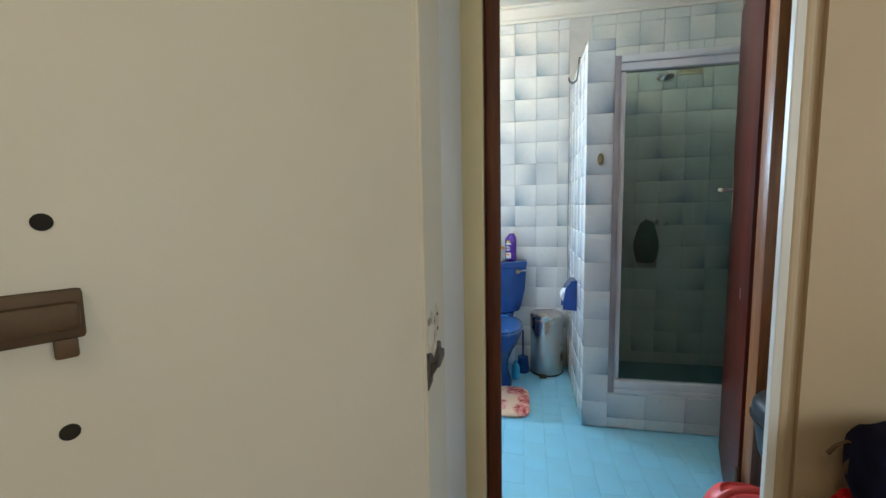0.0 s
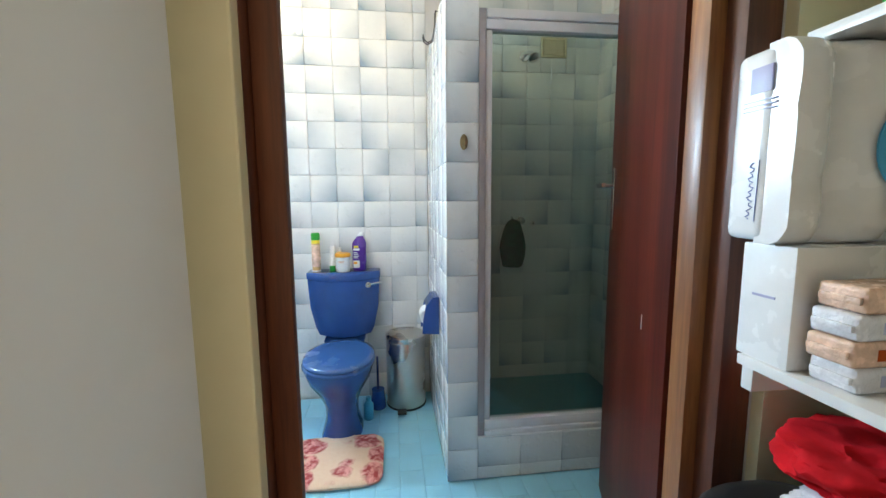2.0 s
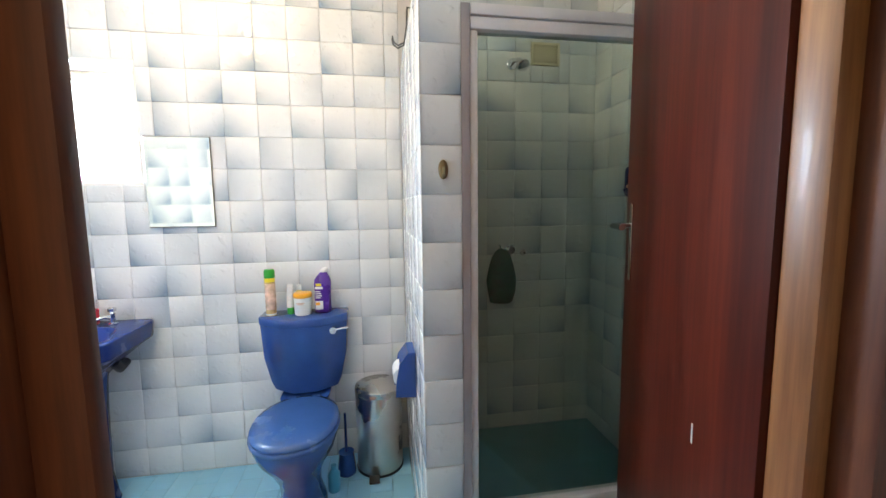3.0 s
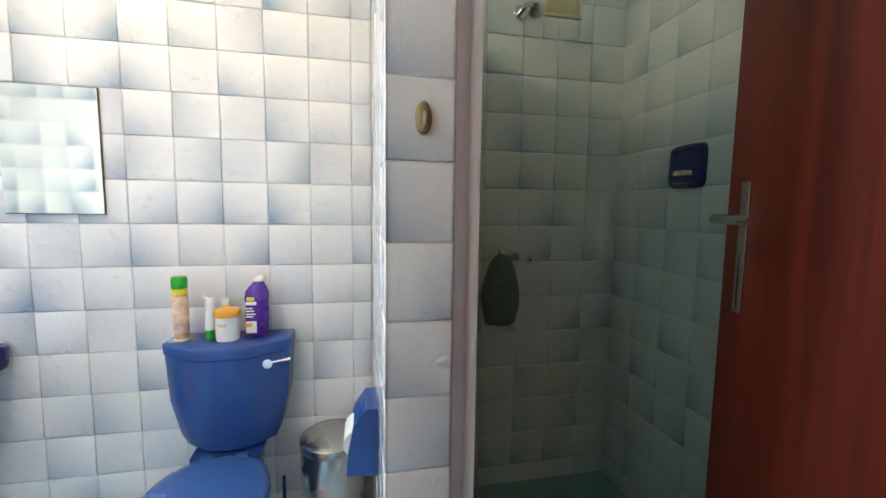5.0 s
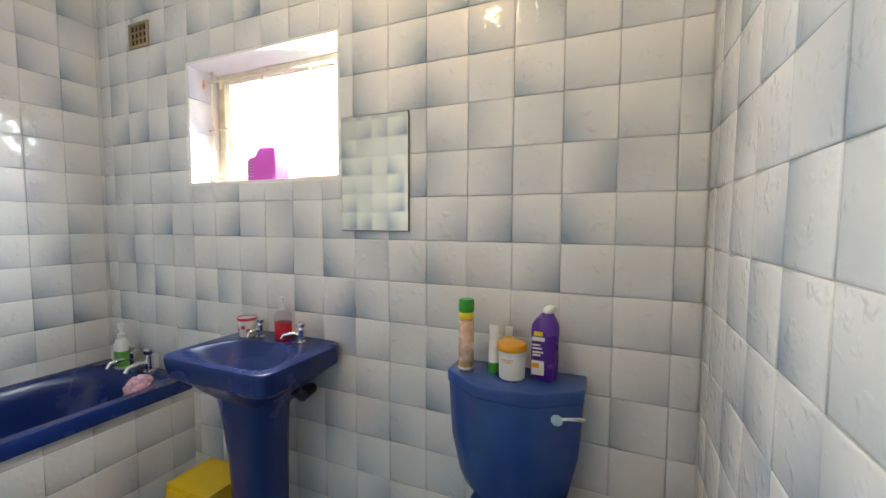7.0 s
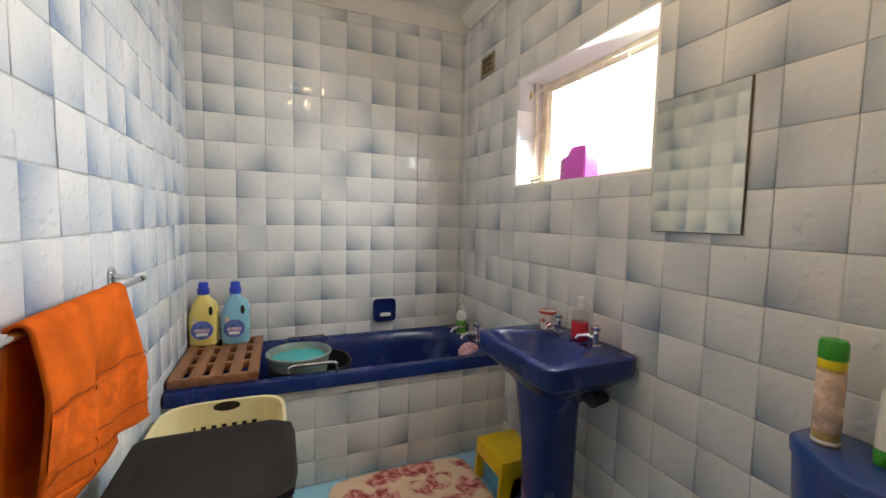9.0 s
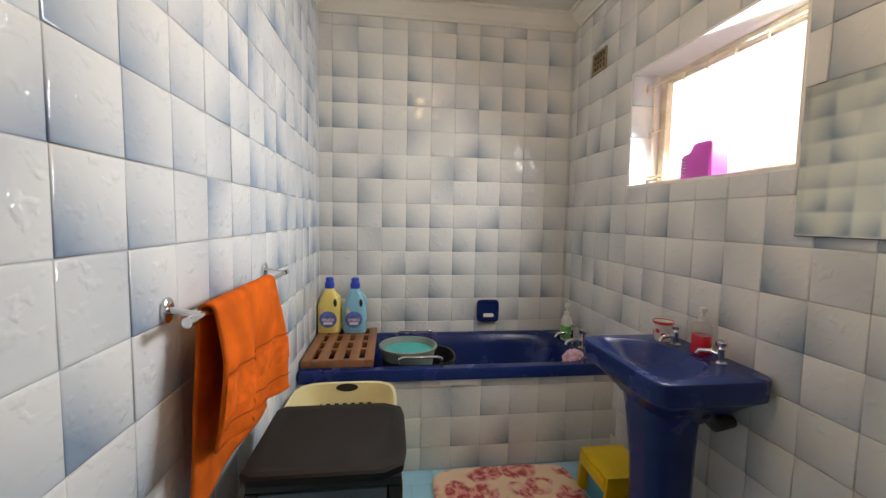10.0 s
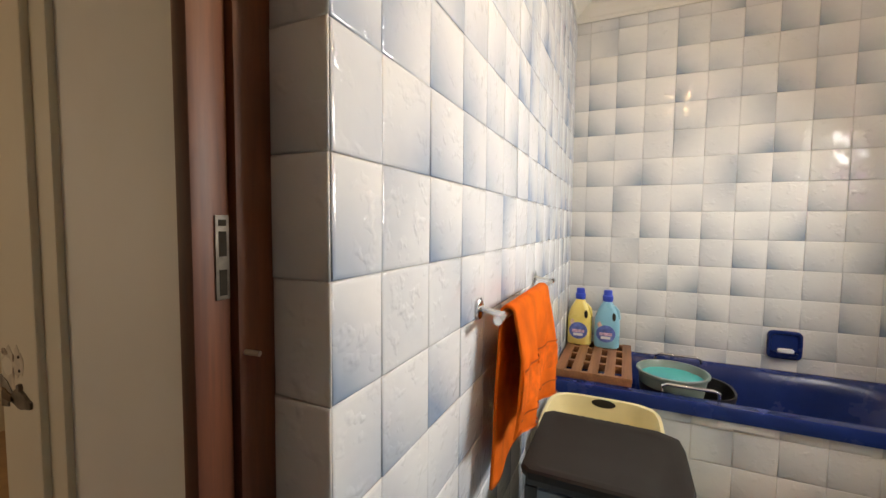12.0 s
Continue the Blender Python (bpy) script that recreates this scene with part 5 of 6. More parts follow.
# magenta bottle on the sill
GX, GZ, jy = -1.362, WZ0 + 0.0125, YW + 0.068
mg = thing("magenta_bottle", (GX, jy, GZ), "magenta plastic jug with a ribbed grip on the window sill", "bottle")
jug = [(-0.082, 0.0), (0.076, 0.0), (0.080, 0.008), (0.076, 0.128), (0.070, 0.138), (0.055, 0.141), (-0.006, 0.141), (-0.020, 0.136), (-0.036, 0.112), (-0.046, 0.104), (-0.076, 0.100), (-0.084, 0.092), (-0.088, 0.010)]
part("body", loft([[(GX + x * k, jy + d, GZ + z * (0.06 + 0.94 * k)) for x, z in jug] for d, k in ((-0.040, 0.90), (-0.034, 1.0), (0.034, 1.0), (0.040, 0.90))]), "magenta", mg, angle=30)
for i in range(6):
    part("rib", B(GX - 0.089, jy - 0.0425, GZ + 0.018 + i * 0.013, GX - 0.048, jy + 0.030, GZ + 0.023 + i * 0.013, 0.002), "label_pink", mg, "pale moulded rib")


# ---- towel bar and towel ----
BZ, BYY = 1.066, 1.450
rail = thing("towel_bar", (-1.03, YD, BZ), "chrome towel bar on two wall mounts", "towel bar")
part("bar", tube([(-0.672, BYY, BZ), (-1.362, BYY, BZ)], 0.0075, 14), "chrome", rail)
for x in (-0.715, -1.335):
    part("mount", disc_on((x, YD + 0.006, BZ + 0.012), (0, 1, 0), 0.019, 0.008, 18, 0.026), "chrome", rail)
    part("mount_arm", tube([(x, YD + 0.012, BZ + 0.012), (x, BYY - 0.02, BZ + 0.005), (x, BYY, BZ)], [0.008, 0.007, 0.010], 12), "chrome", rail)
for x in (-0.672, -1.362):
    part("end_cap", tube([(x - 0.012, BYY, BZ), (x + 0.012, BYY, BZ)], 0.0100, 14), "chrome", rail)


def towel():
    t = thing("orange_towel", (-1.0, BYY, 0.7), "bright orange towel folded over the bar", "towel")
    xa, xb = -0.742, -1.165
    nx, ns = 56, 64

    def front(u, d, lift=0.0):
        """Outer panel: d metres below the bar, flaring and folding towards its hem."""
        fl = 0.264 + 0.098 * u
        e = d / fl
        fold = 0.013 * math.sin(u * 8.5 - 0.4) + 0.007 * math.sin(u * 19 + d * 9) + 0.006 * noise.noise(Vector((u * 7, d * 12, 3)))
        y = BYY + 0.017 + (0.014 * (1 - u) ** 2 + 0.010) * min(1, d / 0.1) + fold * min(1, d / 0.2) ** 1.3 + lift
        x = xa + (xb - xa) * u + e ** 1.3 * (0.070 * (1 - u) - 0.058 * u)
        return x, max(y, YD + 0.03), BZ - d + 0.003 * noise.noise(Vector((x * 20, d * 20, 0)))

    def back(u, d):
        x = xa + (xb - xa) * u + 0.052 * (1 - u) * (d / 0.41) ** 1.4
        y = BYY - 0.017 - 0.010 * min(1, d / 0.2) + 0.010 * math.sin(u * 9 + 1) * min(1, d / 0.3) + 0.02 * u * (d / 0.41) ** 2
        return x, max(y, YD + 0.014), BZ - d

    bm = bmesh.new()
    grid = []
    for i in range(nx + 1):
        u = i / nx
        fl, bl = 0.264 + 0.098 * u, 0.405 + 0.012 * math.sin(u * 6)
        total = fl + 0.05 + bl
        rowv = []
        for j in range(ns + 1):
            s = total * j / ns
            if s < fl:
                co = front(u, fl - s)
            elif s < fl + 0.05:
                a = math.pi * (s - fl) / 0.05
                co = (xa + (xb - xa) * u, BYY + 0.017 * math.cos(a), BZ + 0.017 * math.sin(a))
            else:
                co = back(u, s - fl - 0.05)
            rowv.append(bm.verts.new(co))
        grid.append(rowv)
    for a, b in zip(grid, grid[1:]):
        for j in range(ns):
            bm.faces.new((a[j], b[j], b[j + 1], a[j + 1]))
    o = part("cloth", bm, "orange", t, angle=180)
    so = o.modifiers.new("thickness", "SOLIDIFY")
    so.thickness, so.offset = 0.007, 0.0
    for k0, wide, mat, label in ((0.46, 0.005, "orange_band", "dark woven line"), (0.50, 0.075, "orange_sheared", "flat sheared band"), (0.84, 0.004, "orange_band", "dark woven line"), (0.975, 0.006, "orange_sheared", "stitched hem")):
        bm2 = bmesh.new()
        pa = []
        steps = 6 if wide > 0.01 else 1
        for i in range(nx + 1):
            u = i / nx
            d0 = k0 * (0.264 + 0.098 * u)
            pa.append([bm2.verts.new(front(u, d0 + wide * q / steps, 0.0080 if wide < 0.01 else 0.0066)) for q in range(steps + 1)])
        for a, b in zip(pa, pa[1:]):
            for q in range(steps):
                bm2.faces.new((a[q], b[q], b[q + 1], a[q + 1]))
        part("woven_band", bm2, mat, t, label, angle=180)


towel()

# ---- storage cart and laundry basket ----
def cart():
    t = thing("drawer_cart", (-1.025, 1.667, 0), "black plastic drawer cart with blue-grey drawers", "drawer cart")
    x0, x1, y0, y1, z = -1.215, -0.838, 1.462, 1.872, 0.64
    def rr(h, inset, ch=0.055):
        a, b, c, d = x0 + inset, x1 - inset, y0 + inset, y1 - inset
        return [(a + ch * .4, c, h), (b - ch * .4, c, h), (b, c + ch * .4, h), (b, d - ch * 1.1, h), (b - ch * 0.55, d - ch * .15, h), (b - ch * 1.6, d, h), (a + ch * 1.6, d, h), (a + ch * .55, d - ch * .15, h), (a, d - ch * 1.1, h), (a, c + ch * .4, h)]
    part("top", loft([rr(z - 0.026, 0.003), rr(z - 0.006, 0.0), rr(z, 0.005), rr(z, 0.026), rr(z - 0.004, 0.032)]), "grey_plastic", t, "worn charcoal top", angle=35)
    for xa in (x0 + 0.012, x1 - 0.047):
        for ya in (y0 + 0.012, y1 - 0.047):
            part("post", B(xa, ya, 0.02, xa + 0.035, ya + 0.035, z - 0.050, 0.006), "black_plastic", t)
    part("collar", B(x0 + 0.014, y0 + 0.014, z - 0.0495, x1 - 0.014, y1 - 0.014, z - 0.0265, 0.004), "black_plastic", t)
    for k, (a, b) in enumerate(((0.42, 0.585), (0.235, 0.40), (0.05, 0.215))):
        d = part("drawer", B(x0 + 0.055, y0 + 0.02, a, x1 - 0.014, y1 - 0.052, b, 0.008), "drawer", t, "blue-grey plastic drawer")
        part("drawer_lip", B(x1 - 0.0138, y0 + 0.10, b - 0.035, x1 + 0.004, y1 - 0.14, b - 0.018, 0.004), "drawer", d)
        part("rail", B(x0 + 0.02, y0 + 0.014, a - 0.0185, x1 - 0.012, y1 - 0.014, a - 0.002, 0.003), "black_plastic", t)
    part("side_panel", B(x0 + 0.05, y1 - 0.0465, 0.03, x1 - 0.05, y1 - 0.040, z - 0.050), "label_white", t, "pale side panel")


cart()


def hamper():
    t = thing("laundry_basket", (-1.48, 1.63, 0), "ivory plastic laundry basket with pierced sides", "laundry basket")
    cx, cy = -1.495, 1.630
    n = 48
    def rr(z, rx, ry, bump=0.0, inset=0.0):
        out = []
        for i, (x, y, _) in enumerate(ring(cx, cy, z, rx - inset, ry - inset, n, 4.5)):
            lift = bump * max(0.0, 1 - abs(y - cy) / 0.13) ** 0.5 if abs(y - cy) < 0.13 else 0
            out.append((x, y, z + lift))
        return out
    part("body", loft([rr(0.0, 0.185, 0.165), rr(0.02, 0.19, 0.17), rr(0.38, 0.225, 0.205), rr(0.482, 0.232, 0.215, 0.0), rr(0.492, 0.242, 0.225), rr(0.503, 0.240, 0.223), rr(0.500, 0.228, 0.211), rr(0.38, 0.219, 0.199), rr(0.03, 0.184, 0.164)]), "ivory", t, angle=50)
    part("handle_slot", disc_on((cx - 0.2262, cy, 0.480), (1, 0, 0), 0.050, 0.002, 20, 0.019), "hole", t, "dark handle slot")
    for i in range(8):
        y = cy - 0.13 + i * 0.037
        part("slot", B(cx - 0.2185, y, 0.375, cx - 0.2160, y + 0.018, 0.41), "hole", t)


hamper()

# ---- passage shelf and its things ----
SX0, SX1, SY0, SY1 = 0.662, 1.018, 0.805, 1.165
shelf = thing("passage_shelf", (0.84, 0.92, 0.90), "white board shelves built into the passage recess", "shelf")
part("board", B(SX0, SY0, 0.925, SX1, SY1, 0.943, 0.002), "white_paint", shelf)
part("board", B(0.74, SY0, 1.455, SX1, SY1, 1.473, 0.002), "white_paint", shelf)
part("bracket", B(SX0 + 0.012, SY1 - 0.022, 0.880, SX1, SY1, 0.9248, 0.002), "white_paint", shelf)
part("bracket", B(0.752, SY1 - 0.022, 1.41, SX1, SY1, 1.4548, 0.002), "white_paint", shelf)
part("upright", B(0.70, 0.8055, 0.9435, 0.72, 0.825, 1.454, 0.002), "white_paint", shelf)


def roll_pack():
    t = thing("toilet_roll_pack", (0.83, 1.0, 1.10), "plastic pack of white toilet rolls with a blue print", "toilet paper")
    x0, x1, y0, y1, z0, z1 = 0.655, 1.0, 1.118, 1.205, 1.137, 1.447
    bm = bmesh.new()
    box(bm, x0, y0 + 0.012, z0 + 0.004, x1, y1, z1 - 0.004, 0.018, 4)
    part("pack", bm, "pack", t, angle=60)
    # film drawn over three columns of rolls, pinched between the layers
    sk = bmesh.new()
    nx, nz = 60, 45
    grid = []
    for j in range(nz + 1):
        v = j / nz
        end = min(1.0, 11 * v, 11 * (1 - v)) ** 0.5
        layer = abs(math.sin(math.pi * 3 * v)) ** 0.35
        row = []
        for i in range(nx + 1):
            u = i / nx
            col = abs(math.sin(math.pi * (0.10 + 0.90 * u) * 3)) ** 0.6
            d = 0.054 * col * (0.45 + 0.55 * end) * (0.95 + 0.05 * layer) + 0.0015 * noise.noise(Vector((u * 9, v * 8, 1)))
            row.append(sk.verts.new((x0 + 0.003 + (x1 - x0 - 0.006) * u, y0 + 0.022 - d, z0 + (z1 - z0) * v)))
        grid.append(row)
    for a, b in zip(grid, grid[1:]):
        for i in range(nx):
            sk.faces.new((a[i], a[i + 1], b[i + 1], b[i]))
    for k, edge in ((0, z0), (nz, z1)):
        back = [sk.verts.new((p.co.x, y0 + 0.03, edge)) for p in grid[k]]
        for i in range(nx):
            sk.faces.new((grid[k][i], grid[k][i + 1], back[i + 1], back[i]))
    left = [sk.verts.new((x0 + 0.003, y0 + 0.03, r[0].co.z)) for r in grid]
    for j in range(nz):
        sk.faces.new((grid[j][0], grid[j + 1][0], left[j + 1], left[j]))
    part("wrapper", sk, "pack", t, angle=50)
    part("print", disc_on((0.860, y0 - 0.0335, 1.285), (0, -1, 0), 0.075, 0.004, 28, 0.072), "pack_blue", t, "light blue printed oval")
    for i in range(3):
        part("print", disc_on((0.83 + i * 0.055, y0 - 0.029, 1.395), (0, -1, 0), 0.016, 0.007, 14, 0.012), "ink", t, "small violet print")
    part("print", B(x0 - 0.0010, 1.135, 1.375, x0 + 0.003, 1.172, 1.415, 0.0003), "ink", t, "indigo printed square")
    for i in range(3):
        part("print", B(x0 - 0.0010, 1.125, 1.362 - 0.007 * i, x0 + 0.003, 1.183, 1.3638 - 0.007 * i), "ink", t, "fine printed lines")
    pts = [(x0 - 0.0006, 1.158 + 0.0045 * math.sin(k * 1.9) + 0.002 * math.sin(k * 0.7), 1.176 + k * 0.0031) for k in range(30)]
    part("print", tube(pts, 0.0010, 5), "label_blue", t, "dark handwritten-looking mark")
    part("print", tube([(x0 - 0.0006, 1.147, 1.172), (x0 - 0.0006, 1.145, 1.270)], 0.0007, 5), "label_blue", t, "thin printed underline")


roll_pack()
bx = thing("white_carton", (0.74, 1.06, 0.943), "plain white carton under the roll pack", "box")
part("carton", B(0.668, 1.082, 0.9435, 0.83, 1.175, 1.136, 0.003), "pack", bx)
part("print", B(0.6665, 1.11, 1.05, 0.6695, 1.15, 1.054), "ink", bx, "faint printed line")
bx2 = thing("white_box", (0.93, 1.06, 0.943), "white box at the back of the shelf", "box")
part("carton", B(0.835, 1.09, 0.9435, 1.0, 1.20, 1.136, 0.003), "white_paint", bx2)
for i, (m, dx) in enumerate((("soap_white", 0.01), ("soap_peach", 0.0), ("soap_white", 0.004), ("soap_peach", 0.012))):
    s = thing("wrapped_soap", (0.73, 1.03, 0.944 + i * 0.037), ("white" if m == "soap_white" else "peach") + " wrapped soap bar in a stack", "soap", group="stacked soap bars")
    z = 0.944 + i * 0.037
    part("wrapper", B(0.676 + dx, 1.000, z, 0.788 + dx, 1.066, z + 0.0358, 0.007, 3), m, s)
    part("crimp", B(0.670 + dx, 1.006, z + 0.012, 0.6765 + dx, 1.060, z + 0.022, 0.002), m, s, "flattened wrapper end")
    part("letters", B(0.712 + dx, 0.9995, z + 0.010, 0.766 + dx, 1.0006, z + 0.026), "ink" if m == "soap_white" else "orange_band", s, "dark printed wrapper mark")
tubp = thing("white_tub", (0.79, 0.90, 0.943), "white plastic container on the shelf", "container")
part("body", bottle_body(0.79, 0.895, 0.9435, [(0.044, 0), (0.047, 0.004), (0.047, 0.12), (0.040, 0.135)], 22, 0.9, 4), "white_plastic", tubp)
for k, (x, m, lab) in enumerate(((0.775, "green_cap", "green and white bottle on the upper shelf"), (0.835, "label_white", "white bottle on the upper shelf"), (0.90, "bottle_blue", "blue bottle on the upper shelf"))):
    q = thing("upper_shelf_bottle", (x, 1.06, 1.473), lab, "bottle", group="bottles on the upper shelf")
    part("body", bottle_body(x, 1.06, 1.4735, [(0.022, 0), (0.025, 0.004), (0.025, 0.13), (0.014, 0.155)], 18), m, q)
    part("label", bottle_body(x, 1.06, 1.4735, [(0.0253, 0.02), (0.0256, 0.022), (0.0256, 0.05), (0.0253, 0.052)], 18), "white_plastic", q)
    part("cap", bottle_body(x, 1.06, 1.4735, [(0.016, 0.1555), (0.016, 0.18)], 14), "white_plastic", q)


def lidded_tub():
    t = thing("lidded_tub", (0.704, 1.055, 0.485), "round black plastic tub with a closed domed lid", "tub")
    cx, cy = 0.704, 1.055
    def rr(z, rx, ry):
        return ring(cx, cy, z, rx, ry, 36, 2.7)
    part("body", loft([rr(0.4855, 0.058, 0.062), rr(0.488, 0.080, 0.085), rr(0.502, 0.099, 0.105), rr(0.535, 0.114, 0.121), rr(0.615, 0.128, 0.135), rr(0.626, 0.128, 0.135)]), "black_plastic", t, angle=60)
    part("rim", loft([rr(0.6265, 0.128, 0.135), rr(0.630, 0.136, 0.140), rr(0.638, 0.137, 0.1405), rr(0.642, 0.133, 0.137)]), "grey_plastic", t, angle=50)
    part("lid", loft([rr(0.6425, 0.131, 0.134), rr(0.648, 0.134, 0.136), rr(0.672, 0.131, 0.134), rr(0.688, 0.120, 0.122), rr(0.697, 0.094, 0.096), rr(0.700, 0.05, 0.05)]), "black_plastic", t, angle=60)


lidded_tub()


def blue_crate():
    t = thing("blue_crate", (0.75, 1.055, 0), "blue plastic crate under the black tub", "crate")
    x0, x1, y0, y1, z = 0.640, 0.865, 0.955, 1.150, 0.484
    part("body", B(x0 + 0.006, y0 + 0.006, 0.0, x1 - 0.006, y1 - 0.006, z - 0.03, 0.008), "pack_blue", t)
    part("rim", B(x0, y0, z - 0.0295, x1, y1, z, 0.006), "pack_blue", t)


blue_crate()


def crumpled(name, cx, cy, cz, rx, ry, rz, mat, label, seed, category="cloth", folds=1.0):
    """Heap of cloth with folds."""
    bm = bmesh.new()
    bmesh.ops.create_icosphere(bm, subdivisions=5, radius=1.0)
    off = Vector((seed * 3.7, seed * 1.9, seed))
    for v in bm.verts:
        p = v.co.copy()
        f = 0.94 + 0.26 * noise.noise(p * 1.7 + off) + 0.16 * folds * (1 - abs(noise.noise(p * 2.6 + off * 2)) * 2.2) + 0.07 * folds * (1 - abs(noise.noise(p * 6.5 + off)) * 2)
        p = p * f
        if p.z < -0.25:
            p.z = -0.25 + (p.z + 0.25) * 0.15
        v.co = Vector((cx + p.x * rx, cy + p.y * ry, cz + p.z * rz))
    return single(name, bm, mat, label, category, angle=60)


crumpled("white_cloth", 0.765, 1.01, 0.736, 0.105, 0.085, 0.036, "white_cloth", "crumpled white cloth lying on the black tub", 2)
crumpled("red_cloth", 0.820, 1.04, 0.786, 0.115, 0.115, 0.062, "red_cloth", "crumpled red cloth piled on the black tub", 5)
gt = thing("glass_tray", (0.90, 0.90, 0.74), "clear plastic tray with white rims", "tray")
for k in range(3):
    part("tray", loft([ring(0.90, 0.885, 0.797 + 0.03 * k, 0.09, 0.06, 20, 5), ring(0.90, 0.885, 0.822 + 0.03 * k, 0.10, 0.07, 20, 5)]), "soap_white", gt)
ob2 = thing("storage_crate", (0.91, 0.87, 0), "white storage crate under the shelf", "crate")
part("crate", B(0.83, 0.81, 0.0, 1.0, 0.93, 0.795, 0.01), "white_paint", ob2)

# coral pail on the passage floor
px, py = 0.470, 0.90
cp = thing("coral_jug", (px, py, 0), "coral red plastic jug with a domed top and strap handle", "jug")
part("body", loft([ring(px, py, z, r, r * 0.94, 34, 2.3) for r, z in ((0.062, 0.0), (0.068, 0.006), (0.084, 0.40), (0.086, 0.485), (0.083, 0.503))]), "coral", cp, angle=60)
part("top", loft([ring(px, py, z, r, r * 0.94, 34, 2.3) for r, z in ((0.082, 0.5035), (0.079, 0.515), (0.066, 0.538), (0.052, 0.548), (0.048, 0.542), (0.020, 0.540))]), "coral", cp, "domed top with a sunken middle", angle=50)
part("handle", tube([(px - 0.062 * math.cos(a), py - 0.012, 0.532 + 0.040 * math.sin(a)) for a in [math.pi * i / 14 for i in range(15)]], 0.008, 10), "coral", cp, "moulded strap handle")
part("cord", tube([(px - 0.080, py - 0.01, 0.44), (px - 0.105, py - 0.03, 0.475), (px - 0.135, py - 0.05, 0.478), (px - 0.155, py - 0.05, 0.450), (px - 0.150, py - 0.04, 0.40), (px - 0.082, py - 0.01, 0.37)], 0.0045), "black_plastic", cp, "black carrying cord")

# hall: dark cloth on a white table under the beige wall
tbl = thing("side_table", (0.75, 0.42, 0), "small cream side table against the hall wall", "table")
part("tabletop", B(0.42, 0.42, 0.70, 1.10, 0.660, 0.722, 0.004), "white_paint", tbl)
for x in (0.44, 1.045):
    for y in (0.44, 0.61):
        part("leg", B(x, y, 0, x + 0.035, y + 0.035, 0.6998, 0.003), "white_paint", tbl)


def soft_bag():
    t = thing("fabric_bag", (0.70, 0.575, 0.7225), "dark navy fabric bag slumped on the side table", "bag")
    keys = [(0.444, 0.020, 0.815, 0.850), (0.450, 0.046, 0.780, 0.868), (0.469, 0.064, 0.745, 0.877), (0.505, 0.074, 0.727, 0.882), (0.64, 0.078, 0.7232, 0.886), (0.87, 0.078, 0.7232, 0.888), (1.00, 0.072, 0.7232, 0.880), (1.03, 0.040, 0.740, 0.855)]
    rings = []
    for (xa, ha, la, ta), (xb, hb, lb, tb) in zip(keys, keys[1:]):
        k = max(2, int((xb - xa) / 0.012))
        for i in range(k):
            f = i / k
            rings.append((xa + (xb - xa) * f, ha + (hb - ha) * f, la + (lb - la) * f, ta + (tb - ta) * f))
    rings.append(keys[-1])
    out = []
    for x, hy, lo, hi in rings:
        row = []
        for y, z, _ in ring(0, 0, 0, 1, 1, 40, 3.6):
            p = Vector((x, 0.576 + y * hy, (lo + hi) / 2 + z * (hi - lo) / 2))
            sag = 0.010 * noise.noise(p * 9) + 0.006 * noise.noise(p * 26)
            p += Vector((0.4 * sag, sag * y, sag * 0.6 * max(z, 0)))
            row.append(p)
        out.append(row)
    part("body", loft(out), "navy_cloth", t, angle=70)
    for bend in (((0.462, 0.600, 0.848), (0.446, 0.612, 0.850), (0.436, 0.618, 0.838), (0.428, 0.620, 0.824)), ((0.462, 0.596, 0.832), (0.450, 0.606, 0.828), (0.447, 0.610, 0.815), (0.448, 0.612, 0.800))):
        part("zip_pull", tube(bend, [0.002, 0.002, 0.0032, 0.0032], 8), "rust", t, "brown leather zip pull")


soft_bag()
crumpled("red_garment", 0.492, 0.630, 0.735, 0.040, 0.026, 0.020, "red_cloth", "red garment under the navy bag", 11)


# ---- tiles, laid one by one ----
tile_cache = {}
TG, TH = 0.0013, 0.0034


def tile_mesh(w, h, mat):
    key = (round(w, 3), round(h, 3), mat)
    if key not in tile_cache:
        bm = bmesh.new()
        e = min(0.007, w * 0.3, h * 0.3)
        x, y = w / 2, h / 2
        rings = [[(sx * (x - d), sy * (y - d), z) for sx, sy in ((-1, -1), (1, -1), (1, 1), (-1, 1))] for d, z in ((0, 0), (0.0, TH * 0.45), (e * 0.35, TH * 0.85), (e, TH))]
        loft(rings, (False, True), bm)
        me = mesh_of(bm, "tile", M[mat], True, 75)
        tile_cache[key] = me
    return tile_cache[key]


def cuts(lo, hi, origin, pitch):
    """Joint lines from lo to hi on a lattice."""
    k = math.ceil((lo - origin) / pitch - 1e-6)
    out = [lo]
    while origin + k * pitch < hi - 0.012:
        if origin + k * pitch > lo + 0.012:
            out.append(origin + k * pitch)
        k += 1
    return out + [hi]


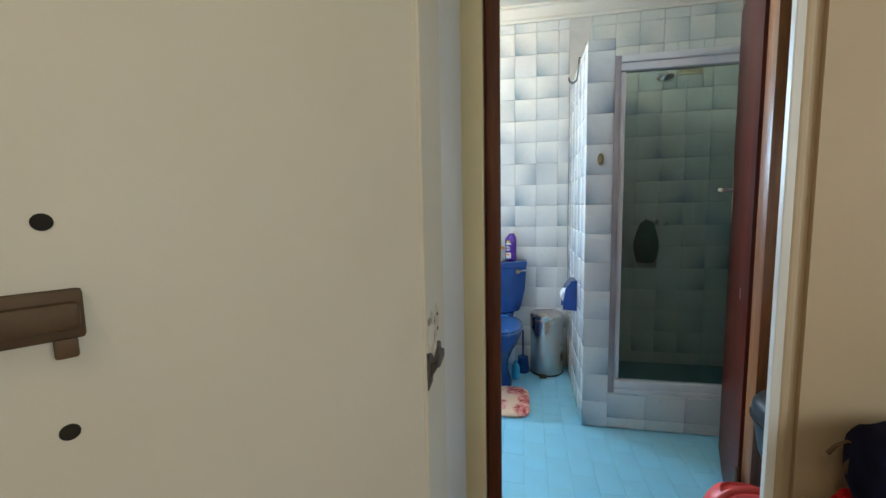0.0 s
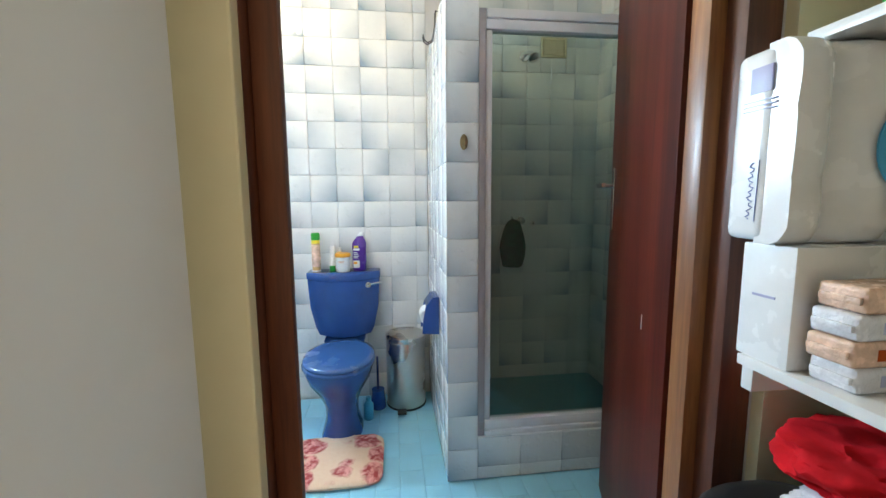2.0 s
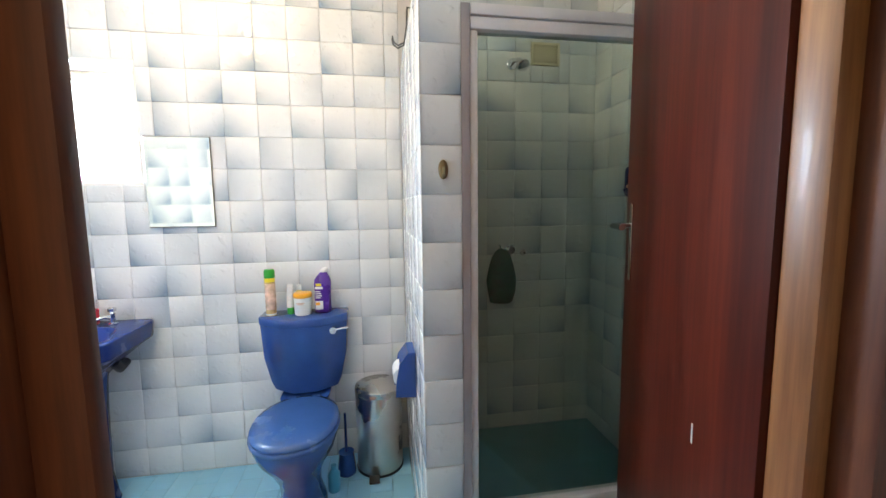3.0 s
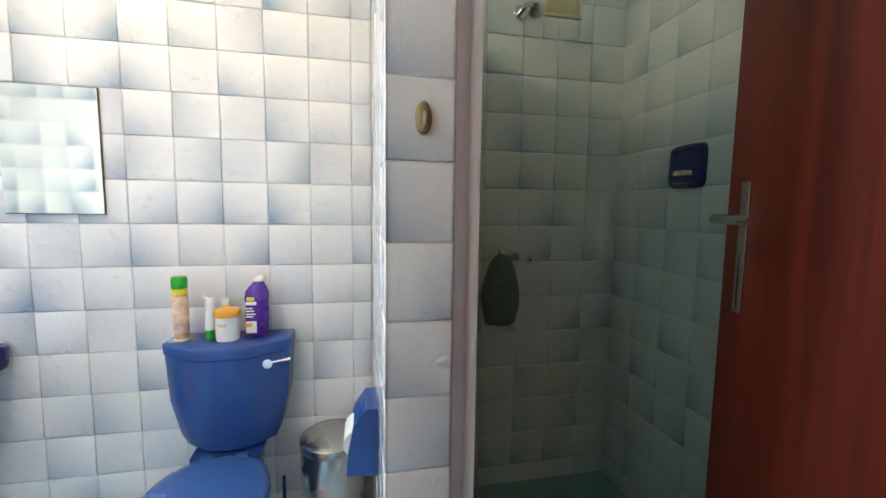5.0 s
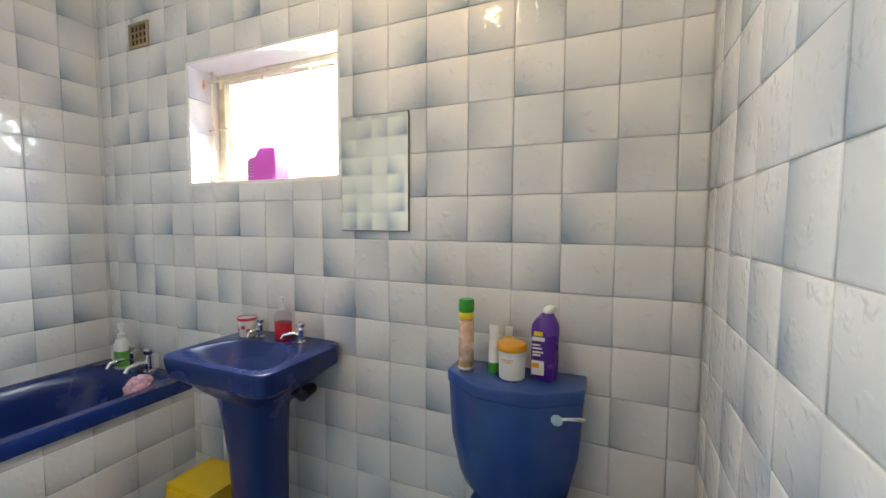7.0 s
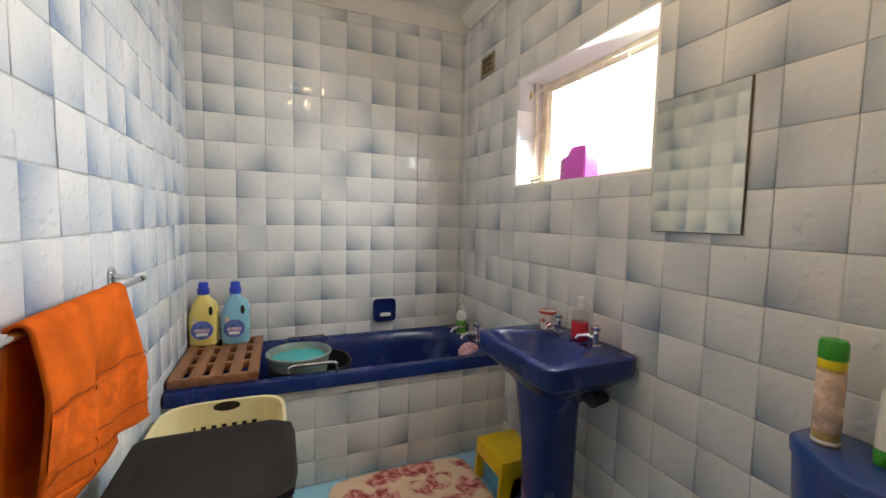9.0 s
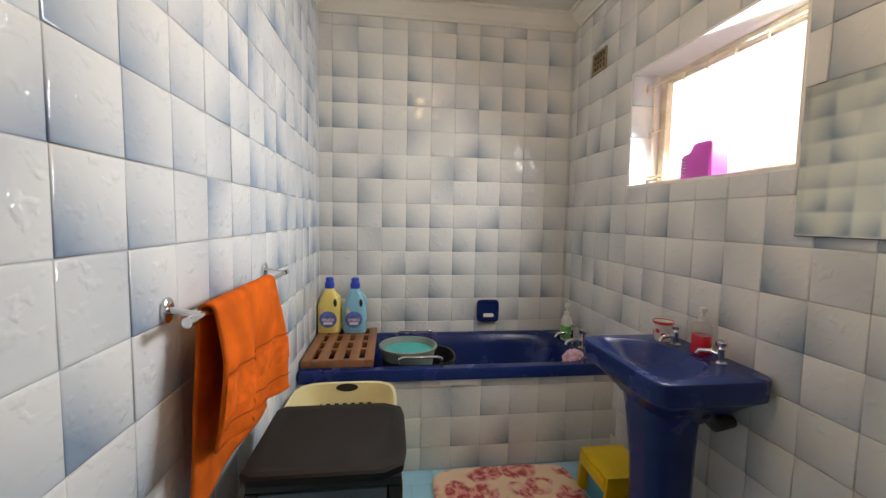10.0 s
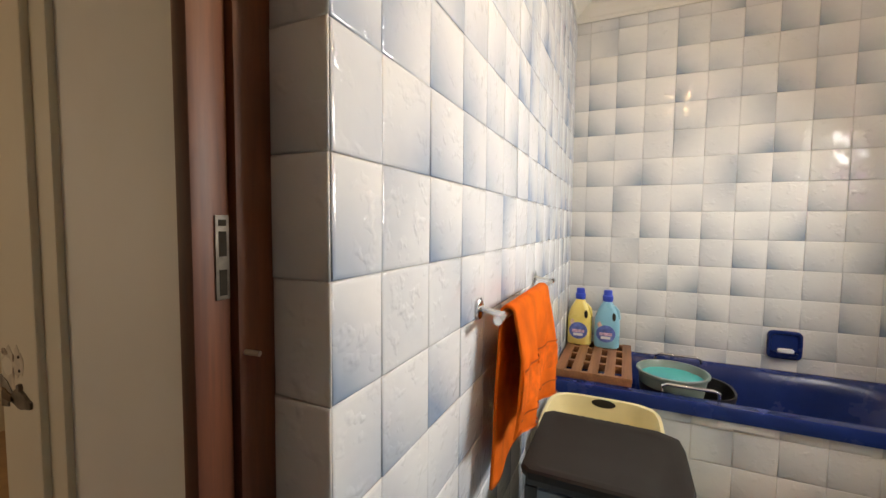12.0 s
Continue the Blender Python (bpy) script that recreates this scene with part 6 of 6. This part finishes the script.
def lay(parent, base, udir, vdir, us, vs, mat="tile", holes=(), jitter=0.0012, name="tile", gap=TG, lean=0.006):
    """Tiles on a plane: base + u*udir + v*vdir."""
    base, u, v = Vector(base), Vector(udir), Vector(vdir)
    n = u.cross(v)
    rng = random.Random(hash((round(base.x * 100), round(base.y * 100), len(us))) % 9973)
    for a0, a1 in zip(us, us[1:]):
        for b0, b1 in zip(vs, vs[1:]):
            pieces = [(a0, a1, b0, b1)]
            for h0, h1, g0, g1 in holes:
                nxt = []
                for p0, p1, q0, q1 in pieces:
                    if p1 <= h0 or p0 >= h1 or q1 <= g0 or q0 >= g1:
                        nxt.append((p0, p1, q0, q1))
                        continue
                    if p0 < h0 - 0.01:
                        nxt.append((p0, h0, q0, q1))
                    if p1 > h1 + 0.01:
                        nxt.append((h1, p1, q0, q1))
                    m0, m1 = max(p0, h0), min(p1, h1)
                    if q0 < g0 - 0.01:
                        nxt.append((m0, m1, q0, g0))
                    if q1 > g1 + 0.01:
                        nxt.append((m0, m1, g1, q1))
                pieces = nxt
            for p0, p1, q0, q1 in pieces:
                if p1 - p0 < 0.012 or q1 - q0 < 0.012:
                    continue
                ob = new(name, tile_mesh(p1 - p0 - gap, q1 - q0 - gap, mat))
                c = base + u * ((p0 + p1) / 2) + v * ((q0 + q1) / 2) + n * rng.uniform(-jitter, jitter)
                tilt = Matrix.Rotation(rng.uniform(-lean, lean), 4, "X") @ Matrix.Rotation(rng.uniform(-lean, lean), 4, "Y")
                ob.parent = parent
                if parent.data is None:
                    ob.matrix_parent_inverse = Matrix.Translation(parent.location).inverted()
                ob.matrix_basis = Matrix(((u.x, v.x, n.x, c.x), (u.y, v.y, n.y, c.y), (u.z, v.z, n.z, c.z), (0, 0, 0, 1))) @ tilt


UP = (0, 0, 1)
rows = cuts(0.0, ZC - 0.088, Z0, P)
# window wall, with the opening, the ventilator and the partition left out
lay(wall_window, (0, YW, 0), (1, 0, 0), UP, cuts(XT, PX0, -0.40, P), rows, holes=((WX0, WX1, WZ0, WZ1), (-2.185, -2.035, 2.117, 2.235)))
lay(wall_tub, (XT, 0, 0), (0, 1, 0), UP, cuts(YD, YW, 1.614, P), [z for z in rows if z > 0.4 and z < 2.6])
# towel wall: the copy that carries cold window light in its colour
lay(wall_towel, (0, YD, 0), (-1, 0, 0), UP, cuts(-DX0 + 0.002, -XT, 0.31, P), rows, mat="tile_cool_lit")
lay(wall_towel, (DX0, 0, 0), (0, 1, 0), UP, [1.292, YD + 0.004], cuts(0.0, DZ, Z0, P))
lay(win, (WX0 + 0.0105, 0, 0), (0, 1, 0), UP, [YW, YW + 0.118], cuts(WZ0 + 0.012, WZ1 - 0.010, WZ0 + 0.10, P))
# shower
lay(wall_shower_back, (0, YW, 0), (1, 0, 0), UP, cuts(PX1, XR, 0.43, P), rows, mat="tile_warm", holes=((0.971, 1.130, 2.052, 2.167),))
lay(wall_shower, (XR, 0, 0), (0, -1, 0), UP, cuts(-YW, -2.16, -YW, P), rows, mat="tile_warm")
# partition: front, side towards the toilet, kerb
prow = cuts(0.0, PZ, Z0, P)
lay(partition, (0, PY + 0.006, 0), (1, 0, 0), UP, [PX0 + 0.005, PX1], prow)
lay(partition, (PX0 + 0.006, 0, 0), (0, -1, 0), UP, cuts(-YW, -PY, -PY, P), prow)
lay(kerb, (0, PY + 0.006, 0), (1, 0, 0), UP, cuts(PX1, XR, PX1, P * 1.25), [0.0, 0.055, 0.195])
lay(kerb, (0, 0, 0.190), (1, 0, 0), (0, 1, 0), cuts(PX1, XR, PX1, P), [PY, 2.27])
lay(panel, (-1.812, 0, 0), (0, 1, 0), UP, cuts(YD, YW, 1.675, P), [0.0, 0.115, 0.271, 0.425, 0.47])
# floor, running bond
col = 0
x = -1.81
while x < 1.34:
    y0, y1 = 1.20, (YW if x < PX0 - 0.05 else PY)
    lay(bpy.data.objects["floor"], (0, 0, -0.0058), (1, 0, 0), (0, 1, 0), [x, min(x + 0.105, 1.345)], cuts(y0, y1, 1.20 + (col % 2) * 0.105, 0.21), mat="floor_tile", jitter=0.0002, name="floor_tile", gap=0.0014, lean=0.0008)
    col += 1
    x += 0.105
